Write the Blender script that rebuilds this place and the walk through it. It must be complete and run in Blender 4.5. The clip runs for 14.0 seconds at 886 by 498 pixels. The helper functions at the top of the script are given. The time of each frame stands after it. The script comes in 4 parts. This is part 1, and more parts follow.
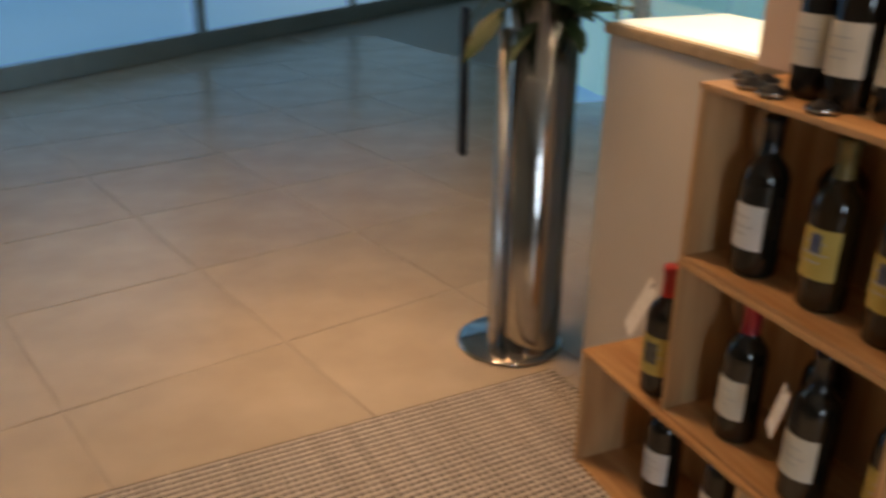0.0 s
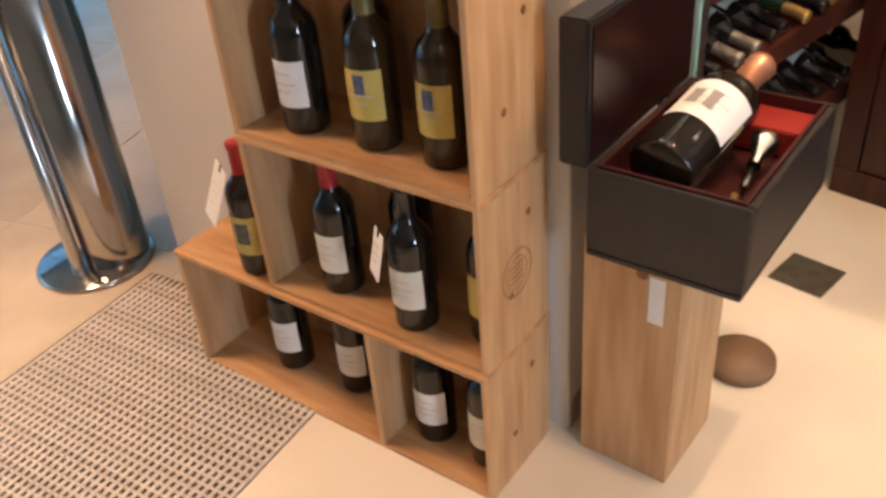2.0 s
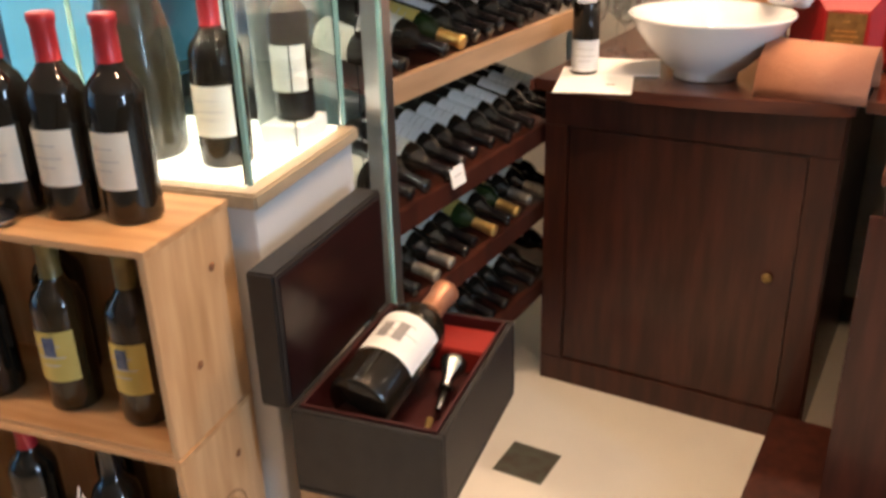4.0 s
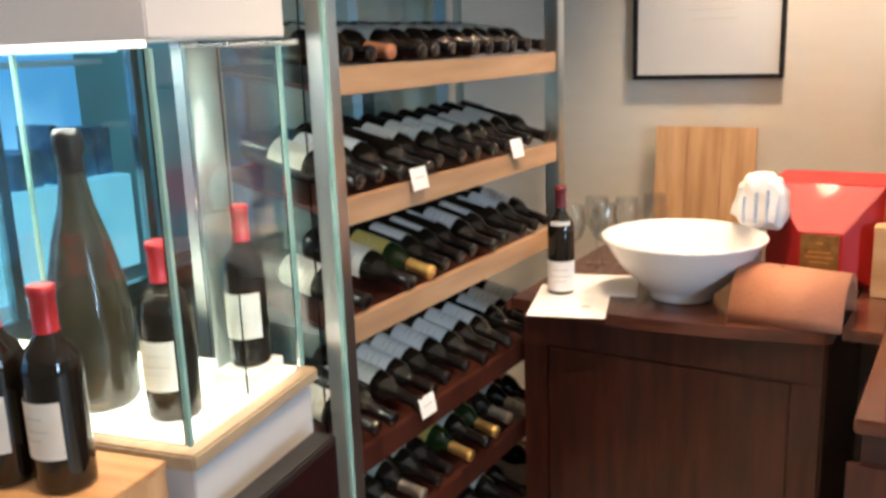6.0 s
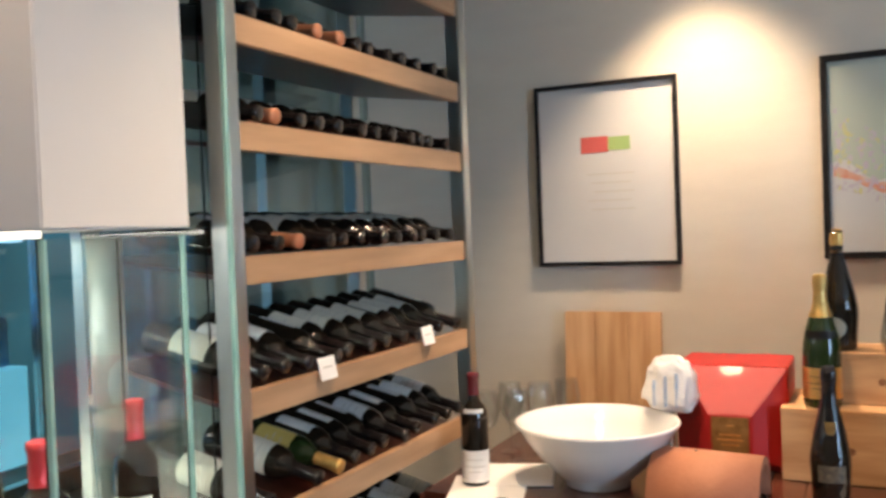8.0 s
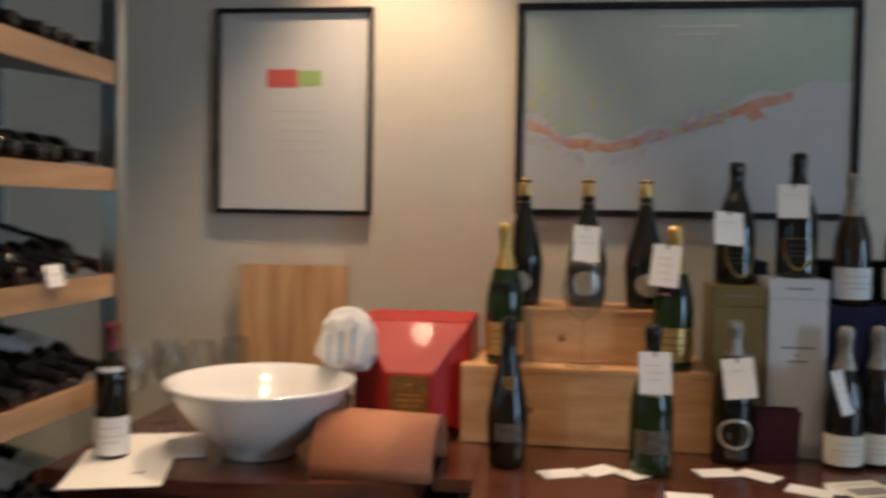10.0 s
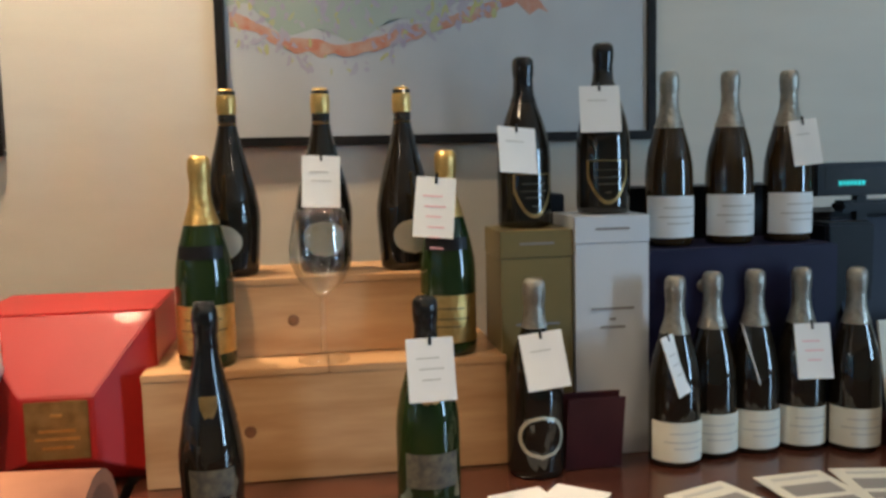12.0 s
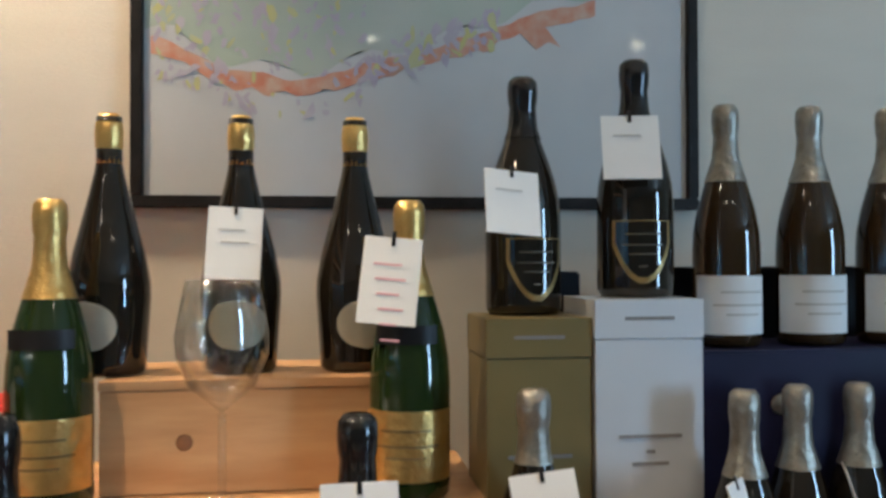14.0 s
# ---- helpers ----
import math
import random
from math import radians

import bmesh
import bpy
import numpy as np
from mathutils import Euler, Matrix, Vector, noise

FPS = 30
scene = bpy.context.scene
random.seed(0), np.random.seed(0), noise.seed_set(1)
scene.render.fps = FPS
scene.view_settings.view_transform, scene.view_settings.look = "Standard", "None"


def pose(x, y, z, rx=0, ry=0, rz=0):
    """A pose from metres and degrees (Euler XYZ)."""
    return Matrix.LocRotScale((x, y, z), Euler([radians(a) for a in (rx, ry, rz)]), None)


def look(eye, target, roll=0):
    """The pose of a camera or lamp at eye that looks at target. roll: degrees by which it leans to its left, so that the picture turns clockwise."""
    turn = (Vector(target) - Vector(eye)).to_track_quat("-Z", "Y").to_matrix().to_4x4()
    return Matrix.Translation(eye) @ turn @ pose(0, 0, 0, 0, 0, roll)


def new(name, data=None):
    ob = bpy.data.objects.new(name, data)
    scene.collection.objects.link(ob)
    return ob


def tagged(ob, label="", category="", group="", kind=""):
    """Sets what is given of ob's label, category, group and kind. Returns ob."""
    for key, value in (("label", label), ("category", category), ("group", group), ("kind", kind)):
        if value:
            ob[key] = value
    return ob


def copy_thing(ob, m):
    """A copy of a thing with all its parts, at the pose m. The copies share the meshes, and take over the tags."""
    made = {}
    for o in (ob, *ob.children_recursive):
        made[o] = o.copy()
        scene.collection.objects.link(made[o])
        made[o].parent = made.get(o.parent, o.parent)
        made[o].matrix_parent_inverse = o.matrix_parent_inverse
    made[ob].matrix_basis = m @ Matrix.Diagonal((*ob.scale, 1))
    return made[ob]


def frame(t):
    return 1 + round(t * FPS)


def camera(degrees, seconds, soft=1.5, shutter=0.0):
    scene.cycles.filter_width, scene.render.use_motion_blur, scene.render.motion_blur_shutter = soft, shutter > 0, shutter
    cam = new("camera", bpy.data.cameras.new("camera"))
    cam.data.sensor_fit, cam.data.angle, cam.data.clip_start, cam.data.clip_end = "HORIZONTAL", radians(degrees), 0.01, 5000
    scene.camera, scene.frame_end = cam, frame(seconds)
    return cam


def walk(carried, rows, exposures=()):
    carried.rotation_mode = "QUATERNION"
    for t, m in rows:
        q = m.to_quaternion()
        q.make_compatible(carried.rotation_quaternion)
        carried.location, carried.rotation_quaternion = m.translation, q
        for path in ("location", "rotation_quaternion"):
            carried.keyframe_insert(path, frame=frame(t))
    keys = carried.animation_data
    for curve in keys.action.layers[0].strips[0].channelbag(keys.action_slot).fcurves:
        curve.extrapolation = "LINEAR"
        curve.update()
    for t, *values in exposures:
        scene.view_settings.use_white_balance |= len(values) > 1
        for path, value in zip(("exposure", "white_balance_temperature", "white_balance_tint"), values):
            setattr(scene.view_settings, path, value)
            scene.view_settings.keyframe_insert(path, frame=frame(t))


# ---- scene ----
cam = camera(53.0, 14.0, 3.0, 0.4)
PATH = [
    (0, (2.332, 1.928, 1.409), (2.761, 3.72, 0.633), 1.0),
    (0.5, (2.413, 2.055, 1.487), (3.281, 3.634, 0.619), -1.9),
    (1, (2.462, 2.041, 1.509), (3.563, 3.438, 0.594), -3.9),
    (1.5, (2.449, 2.039, 1.484), (3.552, 3.375, 0.486), -4.2),
    (2, (2.449, 2.033, 1.438), (3.543, 3.273, 0.312), -5.2),
    (2.5, (2.454, 2.001, 1.47), (3.664, 3.222, 0.449), -5.6),
    (3, (2.485, 1.94, 1.503), (3.876, 3.022, 0.556), -4.3),
    (3.2, (2.47, 1.977, 1.509), (3.933, 2.95, 0.554), -3.1),
    (5.3, (2.627, 1.872, 1.652), (4.252, 2.881, 1.07), -2.1),
    (5.5, (2.632, 1.878, 1.659), (4.268, 2.887, 1.109), -1.6),
    (6, (2.637, 1.874, 1.683), (4.298, 2.892, 1.231), -2.1),
    (6.5, (2.64, 1.864, 1.706), (4.329, 2.881, 1.371), -2.9),
    (7, (2.642, 1.86, 1.724), (4.349, 2.884, 1.533), -2.6),
    (7.2, (2.647, 1.867, 1.737), (4.363, 2.884, 1.591), -2.8),
    (9.3, (2.74, 1.881, 1.574), (4.669, 2.409, 1.563), 1.2),
    (9.5, (2.773, 1.886, 1.578), (4.71, 2.382, 1.536), 2.1),
    (10, (2.987, 1.871, 1.557), (4.969, 2.122, 1.469), 1.0),
    (10.5, (3.232, 1.846, 1.477), (5.214, 1.578, 1.484), -0.1),
    (11, (3.452, 1.772, 1.541), (5.424, 1.443, 1.472), -0.0),
    (11.5, (3.601, 1.781, 1.519), (5.578, 1.507, 1.384), 1.1),
    (12, (3.684, 1.819, 1.52), (5.65, 1.521, 1.309), -1.3),
    (12.5, (3.807, 1.815, 1.494), (5.771, 1.465, 1.351), -1.6),
    (13, (3.989, 1.819, 1.527), (5.962, 1.496, 1.479), -0.4),
    (13.5, (4.056, 1.718, 1.462), (6.044, 1.502, 1.442), -1.9),
    (14, (4.131, 1.686, 1.455), (6.113, 1.419, 1.484), -0.2),
]
EXPOSURE = [(0.0, -0.9, 8800, 18), (0.6, -0.9, 8300, 18), (1.0, -0.5, 7700, 20), (1.5, -0.1, 7400, 19), (2.0, 0.2, 7400, 19), (3.2, 0.08, 7200, 18), (5.3, 0.25, 6600, 10), (7.2, 0.15, 6500, 10), (9.5, -0.7, 6600, 11), (10.5, -0.95, 6600, 7), (11.2, -0.7, 6500, 4), (12.5, -0.25, 6200, 3), (14.0, -0.25, 6100, 3)]
walk(cam, [(t, look(eye, target, roll)) for t, eye, target, roll in PATH], EXPOSURE)

# world: dim indoor air, the hall's daylight comes in as sky light
world = bpy.data.worlds.new("world")
scene.world = world
world.use_nodes = True
wn = world.node_tree.nodes
sky = wn.new("ShaderNodeTexSky")
sky.sky_type = "NISHITA"
sky.sun_disc = False
sky.sun_elevation = radians(40)
sky.sun_rotation = radians(20)
wn["Background"].inputs[1].default_value = 0.05
world.node_tree.links.new(sky.outputs[0], wn["Background"].inputs[0])

CEIL = 2.75
WALL_X = 5.64
TOP = 0.99
SPOTS = [(5.33, 2.33), (5.30, 1.35), (5.30, 0.45), (4.30, 2.45), (4.35, 0.9), (3.45, 1.95), (3.30, 2.72), (3.2, 0.9), (2.55, 4.45), (2.0, 1.4)]
# further downlights towards the entrance
FAR_SPOTS = [(0.50, 2.38), (0.52, 0.53), (1.32, -0.12), (2.04, -0.18)]


def spot_lamp(x, y, watts, size, blend=0.6, colour=(1.0, 0.72, 0.47)):
    data = bpy.data.lights.new("downlight_lamp", "SPOT")
    data.energy, data.spot_size, data.spot_blend, data.color, data.shadow_soft_size = watts, radians(size), blend, colour, 0.05
    if y > 4:
        data.shadow_soft_size = 0.3
    ob = new("downlight_lamp", data)
    ob.matrix_world = look((x, y, CEIL - 0.03), (x + 0.001, y, 0))
    return ob


for k, (x, y) in enumerate(SPOTS):
    spot_lamp(x, y, (135, 11, 9, 100, 14, 62, 34, 14, 350, 6)[k], (88, 90, 100, 110, 110, 110, 105, 120, 120, 120)[k], (0.7, 0.8)[k > 0], (1.0, 0.66, 0.40) if k in (5, 6, 8) else (1.0, 0.84, 0.68) if k in (1, 2, 4) else (1.0, 0.74, 0.50))


def area_lamp(name, place, target, watts, sx, sy, colour):
    data = bpy.data.lights.new(name, "AREA")
    data.shape, data.energy, data.size, data.size_y, data.color = "RECTANGLE", watts, sx, sy, colour
    ob = new(name, data)
    ob.matrix_world = look(place, target)
    return ob


area_lamp("hall_window_light", (0.2, 8.0, 2.2), (3.0, 3.6, 0.6), 26, 4.0, 2.0, (0.55, 0.80, 1.0))
area_lamp("room_window_light", (2.2, -2.6, 1.7), (4.8, 1.0, 1.2), 125, 0.42, 1.7, (0.46, 0.70, 1.0))
area_lamp("case_light", (3.62, 3.5, 1.70), (3.62, 3.5, 1.0), 10, 0.25, 1.0, (1.0, 0.96, 0.86))


# ---- materials ----
def mat(name, colour, rough=0.5, metal=0.0, second=None, scale=8.0, stretch=(1, 1, 1), bump=0.0, fine=90.0, coat=0.0, detail=4.0, vary=0.0):
    m = bpy.data.materials.new(name)
    m.use_nodes = True
    nt = m.node_tree
    b = nt.nodes["Principled BSDF"]
    b.inputs["Roughness"].default_value, b.inputs["Metallic"].default_value = rough, metal
    b.inputs["Coat Weight"].default_value = coat
    b.inputs["Base Color"].default_value = (*colour, 1)
    tc = nt.nodes.new("ShaderNodeTexCoord")
    mp = nt.nodes.new("ShaderNodeMapping")
    mp.inputs["Scale"].default_value = stretch
    nt.links.new(tc.outputs["Object"], mp.inputs[0])
    if second:
        n1 = nt.nodes.new("ShaderNodeTexNoise")
        n1.inputs["Scale"].default_value, n1.inputs["Detail"].default_value = scale, detail
        nt.links.new(mp.outputs[0], n1.inputs["Vector"])
        ramp = nt.nodes.new("ShaderNodeValToRGB")
        ramp.color_ramp.elements[0].position, ramp.color_ramp.elements[1].position = 0.35, 0.68
        ramp.color_ramp.elements[0].color, ramp.color_ramp.elements[1].color = (*colour, 1), (*second, 1)
        nt.links.new(n1.outputs["Fac"], ramp.inputs[0])
        out = ramp.outputs[0]
        if vary:
            info = nt.nodes.new("ShaderNodeObjectInfo")
            hsv = nt.nodes.new("ShaderNodeHueSaturation")
            mr = nt.nodes.new("ShaderNodeMapRange")
            mr.inputs["To Min"].default_value, mr.inputs["To Max"].default_value = 1 - vary, 1 + vary
            nt.links.new(info.outputs["Random"], mr.inputs[0])
            nt.links.new(mr.outputs[0], hsv.inputs["Value"])
            nt.links.new(out, hsv.inputs["Color"])
            out = hsv.outputs[0]
        nt.links.new(out, b.inputs["Base Color"])
    if bump:
        n2 = nt.nodes.new("ShaderNodeTexNoise")
        n2.inputs["Scale"].default_value, n2.inputs["Detail"].default_value = fine, 3
        nt.links.new(mp.outputs[0], n2.inputs["Vector"])
        bp = nt.nodes.new("ShaderNodeBump")
        bp.inputs["Strength"].default_value, bp.inputs["Distance"].default_value = bump, 0.003
        nt.links.new(n2.outputs["Fac"], bp.inputs["Height"])
        nt.links.new(bp.outputs[0], b.inputs["Normal"])
    return m


def glow(name, colour, strength, second=None, scale=3.0):
    m = mat(name, colour, 0.4)
    nt = m.node_tree
    b = nt.nodes["Principled BSDF"]
    b.inputs["Emission Color"].default_value = (*colour, 1)
    b.inputs["Emission Strength"].default_value = strength
    if second:
        n = nt.nodes.new("ShaderNodeTexNoise")
        n.inputs["Scale"].default_value = scale
        r = nt.nodes.new("ShaderNodeValToRGB")
        r.color_ramp.elements[0].position, r.color_ramp.elements[1].position = 0.4, 0.6
        r.color_ramp.elements[0].color, r.color_ramp.elements[1].color = (*colour, 1), (*second, 1)
        nt.links.new(n.outputs["Fac"], r.inputs[0])
        nt.links.new(r.outputs[0], b.inputs["Emission Color"])
    return m


def clear(name, tint, rough=0.0):
    m = mat(name, tint, rough)
    b = m.node_tree.nodes["Principled BSDF"]
    b.inputs["Transmission Weight"].default_value, b.inputs["IOR"].default_value = 1.0, 1.45
    return m


M_WALL = mat("wall_linen_paper", (0.60, 0.55, 0.47), 0.85, 0, (0.625, 0.575, 0.492), 5, (1, 1, 4), 0.3, 160)
M_CEIL = mat("ceiling_paint", (0.72, 0.69, 0.64), 0.9, 0, (0.68, 0.65, 0.6), 2, bump=0.1)
M_TILE = mat("beige_stone_tile", (0.48, 0.405, 0.32), 0.26, 0, (0.55, 0.475, 0.38), 4, bump=0.06, fine=40, vary=0.03)
M_GROUT = mat("grout", (0.44, 0.38, 0.305), 0.5, 0, (0.41, 0.355, 0.285), 20)
M_PALE = mat("pale_floor", (0.70, 0.64, 0.54), 0.5, 0, (0.64, 0.58, 0.49), 3, bump=0.08)
M_CARP = mat("carpet_loop", (0.045, 0.036, 0.032), 0.95, 0, (0.085, 0.07, 0.062), 60, bump=0.9, fine=300)
M_CARP2 = mat("carpet_stripe", (0.66, 0.60, 0.54), 0.95, 0, (0.48, 0.43, 0.38), 50, bump=0.9, fine=300)
M_PINE = mat("pine_board", (0.60, 0.35, 0.17), 0.5, 0, (0.42, 0.21, 0.085), 3.2, (9, 1.2, 9), 0.15, 60, detail=6, vary=0.10)
M_PINE_V = mat("pine_board_upright", (0.62, 0.38, 0.20), 0.5, 0, (0.45, 0.24, 0.105), 3.2, (9, 9, 1.0), 0.15, 60, detail=6, vary=0.10)
M_KNOT = mat("pine_knot", (0.16, 0.06, 0.025), 0.6, 0, (0.28, 0.12, 0.05), 30)
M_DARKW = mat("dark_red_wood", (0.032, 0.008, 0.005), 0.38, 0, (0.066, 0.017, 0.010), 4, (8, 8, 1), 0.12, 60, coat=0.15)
M_DARKT = mat("dark_wood_top", (0.055, 0.018, 0.012), 0.22, 0, (0.11, 0.035, 0.02), 4, (8, 1, 8), 0.08, 60, coat=0.2)
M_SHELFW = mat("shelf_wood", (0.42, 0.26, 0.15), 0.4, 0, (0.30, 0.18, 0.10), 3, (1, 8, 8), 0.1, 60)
M_WHITE = mat("white_laminate", (0.66, 0.64, 0.62), 0.45, 0, (0.62, 0.60, 0.58), 2, bump=0.04)
M_STEEL = mat("brushed_steel", (0.55, 0.54, 0.52), 0.25, 1.0, (0.45, 0.44, 0.42), 30, (1, 1, 0.1))
M_CHROME = mat("chrome", (0.46, 0.44, 0.42), 0.13, 1.0, (0.38, 0.365, 0.35), 12, (1, 1, 0.1))
M_ALU = mat("aluminium_post", (0.58, 0.62, 0.62), 0.32, 1.0, (0.5, 0.54, 0.54), 20, (1, 1, 0.1))
M_BLACK = mat("black_frame_paint", (0.012, 0.011, 0.011), 0.4, 0, (0.02, 0.018, 0.018), 30)
M_PAPER = mat("white_paper", (0.80, 0.78, 0.75), 0.8, 0, (0.76, 0.74, 0.71), 10)
M_PRINT = mat("print_paper", (0.62, 0.615, 0.60), 0.22, 0, (0.58, 0.575, 0.57), 3, coat=0.5)
M_INK = mat("grey_print", (0.25, 0.23, 0.22), 0.8)
M_INKL = mat("pale_print", (0.50, 0.48, 0.44), 0.8)
M_INKR = mat("red_print", (0.55, 0.10, 0.09), 0.8)
M_INKP = mat("pink_pen", (0.75, 0.38, 0.40), 0.8)
M_INKG = mat("green_print", (0.30, 0.42, 0.15), 0.8)
M_GLASSD = mat("dark_bottle_glass", (0.010, 0.008, 0.006), 0.05, 0, (0.016, 0.011, 0.006), 5, coat=0.05)
M_GLASSG = mat("green_bottle_glass", (0.010, 0.022, 0.006), 0.05, 0, (0.02, 0.035, 0.008), 5, coat=0.05)
M_LIDIN = mat("dark_lid_lining", (0.012, 0.0035, 0.0035), 0.3, 0, (0.020, 0.005, 0.005), 6, (1, 1, 6))
M_THIN = bpy.data.materials.new("thin_glass")
M_THIN.use_nodes = True
tn = M_THIN.node_tree
tn.nodes.remove(tn.nodes["Principled BSDF"])
see, shine, blend, rim, span = (tn.nodes.new(k) for k in ("ShaderNodeBsdfTransparent", "ShaderNodeBsdfGlossy", "ShaderNodeMixShader", "ShaderNodeLayerWeight", "ShaderNodeMapRange"))
see.inputs[0].default_value = (0.95, 0.96, 0.96, 1)
shine.inputs["Roughness"].default_value = 0.03
rim.inputs["Blend"].default_value = 0.25
span.inputs["To Min"].default_value, span.inputs["To Max"].default_value = 0.05, 0.45
tn.links.new(rim.outputs["Facing"], span.inputs[0])
tn.links.new(span.outputs[0], blend.inputs[0])
tn.links.new(see.outputs[0], blend.inputs[1])
tn.links.new(shine.outputs[0], blend.inputs[2])
tn.links.new(blend.outputs[0], tn.nodes["Material Output"].inputs["Surface"])
M_GLASSB = mat("brown_bottle_glass", (0.035, 0.018, 0.006), 0.06, 0, (0.022, 0.012, 0.005), 5, coat=0.05)
M_RED = mat("red_foil", (0.42, 0.025, 0.03), 0.35, 0.2, (0.34, 0.02, 0.025), 30)
M_GOLD = mat("gold_foil", (0.74, 0.50, 0.18), 0.3, 0.85, (0.62, 0.38, 0.12), 60, bump=0.7, fine=120)
M_SILV = mat("silver_foil", (0.36, 0.33, 0.28), 0.34, 0.75, (0.22, 0.20, 0.17), 60, bump=0.8, fine=120)
M_COPPER = mat("copper_foil", (0.52, 0.24, 0.14), 0.35, 0.6, (0.42, 0.18, 0.1), 40)
M_BLKF = mat("black_foil", (0.006, 0.005, 0.005), 0.13, 0.0, (0.012, 0.010, 0.010), 40)
M_LABEL = mat("cream_label", (0.70, 0.67, 0.58), 0.65, 0, (0.64, 0.60, 0.50), 20)
M_LABELW = mat("white_label", (0.76, 0.75, 0.73), 0.65, 0, (0.70, 0.69, 0.66), 20)
M_LABELY = mat("yellow_label", (0.60, 0.46, 0.13), 0.6, 0, (0.52, 0.38, 0.09), 20)
M_LABELD = mat("dark_shield_label", (0.05, 0.045, 0.04), 0.5, 0, (0.14, 0.12, 0.08), 90)
M_BLUE = mat("navy_print", (0.04, 0.06, 0.13), 0.6, 0, (0.12, 0.14, 0.2), 60)
M_BOXRED = mat("red_lacquer", (0.46, 0.015, 0.015), 0.46, 0, (0.39, 0.012, 0.012), 5, coat=0.04)
M_BRASS = mat("dull_brass", (0.36, 0.24, 0.09), 0.45, 0.6, (0.22, 0.14, 0.05), 40)
M_TERRA = mat("terracotta", (0.42, 0.17, 0.09), 0.75, 0, (0.33, 0.125, 0.065), 9, bump=0.4, fine=80)
M_CERAM = mat("white_ceramic", (0.78, 0.77, 0.76), 0.15, 0, (0.75, 0.74, 0.73), 3, coat=0.4)
M_CLOTH = mat("white_towel", (0.74, 0.72, 0.70), 0.95, 0, (0.68, 0.66, 0.64), 12, bump=0.8, fine=120)
M_BOXGOLD = mat("olive_gold_carton", (0.22, 0.165, 0.065), 0.42, 0.3, (0.18, 0.135, 0.05), 6)
M_BOXSILV = mat("silver_carton", (0.74, 0.76, 0.79), 0.34, 0.35, (0.69, 0.71, 0.74), 4)
M_NAVY = mat("navy_carton", (0.009, 0.008, 0.030), 0.5, 0, (0.013, 0.011, 0.042), 8)
M_MAROON = mat("maroon_cover", (0.040, 0.008, 0.010), 0.55, 0, (0.055, 0.011, 0.013), 20)
M_LEATHER = mat("black_leatherette", (0.012, 0.010, 0.0095), 0.45, 0, (0.019, 0.016, 0.015), 30, bump=0.3, fine=300)
M_LINING = mat("burgundy_lining", (0.045, 0.006, 0.006), 0.4, 0, (0.025, 0.004, 0.004), 12, bump=0.2)
M_TRAY = mat("red_tray_lining", (0.30, 0.020, 0.015), 0.45, 0, (0.22, 0.015, 0.012), 12, bump=0.2)
M_PLAST = mat("black_plastic", (0.007, 0.007, 0.009), 0.45, 0, (0.012, 0.012, 0.015), 10)
M_SCREEN = mat("navy_screen_back", (0.012, 0.016, 0.030), 0.5, 0, (0.018, 0.022, 0.040), 6)
M_OLIVE = mat("olive_gold_foil", (0.20, 0.145, 0.045), 0.4, 0.3, (0.13, 0.09, 0.03), 40)
M_DISC = mat("silver_beige_label", (0.52, 0.49, 0.39), 0.4, 0.3, (0.44, 0.41, 0.32), 30)
M_MARK = mat("dull_shield_print", (0.11, 0.095, 0.06), 0.5, 0.2, (0.07, 0.06, 0.04), 90)
M_BRAND = mat("burnt_brand", (0.30, 0.16, 0.07), 0.7, 0, (0.40, 0.23, 0.11), 40)
M_TINT = clear("tinted_back_glass", (0.36, 0.50, 0.52))
# faint emission stands in for the weak light deep in the shop
M_SHOPDIM = glow("dim_shop_glow", (0.02, 0.07, 0.10), 0.9, (0.05, 0.17, 0.24), 1.6)
M_SHOPBLUE = mat("blue_shop_goods", (0.08, 0.25, 0.48), 0.4, 0, (0.35, 0.55, 0.70), 9, vary=0.5)
# the light on the counter is put in as emission; it is no lamp
M_COUNTERBLUE = glow("glowing_blue_counter", (0.16, 0.47, 0.66), 1.15, (0.22, 0.55, 0.74), 1.5)
M_LEAF = mat("plant_leaf", (0.014, 0.034, 0.010), 0.6, 0, (0.024, 0.055, 0.014), 12, bump=0.2)
M_DRAIN = mat("drain_cover", (0.12, 0.12, 0.09), 0.5, 0.4, (0.10, 0.075, 0.055), 25, bump=0.3)
M_PANE = clear("clear_glass", (0.90, 0.97, 0.95))
M_EDGE = mat("glass_edge", (0.22, 0.42, 0.38), 0.15, 0, (0.32, 0.52, 0.47), 10)
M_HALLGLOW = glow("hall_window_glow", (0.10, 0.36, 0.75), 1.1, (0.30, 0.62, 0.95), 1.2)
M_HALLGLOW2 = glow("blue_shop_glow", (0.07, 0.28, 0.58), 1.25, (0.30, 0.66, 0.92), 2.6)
M_ROOMGLOW = glow("daylit_pane", (0.45, 0.72, 1.0), 1.6)
M_LAMP = glow("lamp_disc", (1.0, 0.86, 0.66), 60)
M_STRIP = glow("light_strip", (1.0, 0.93, 0.80), 1.6)
M_FROST = mat("frosted_grey_glass", (0.13, 0.155, 0.15), 0.35, 0, (0.17, 0.195, 0.19), 6, (1, 1, 0.2), coat=0.3)
# emission stands in for the light falling on the case's white floor
M_CASEGLOW = glow("glowing_case_floor", (1.0, 0.97, 0.88), 1.3)
M_LED = glow("led_digits", (0.05, 0.75, 0.70), 0.5)


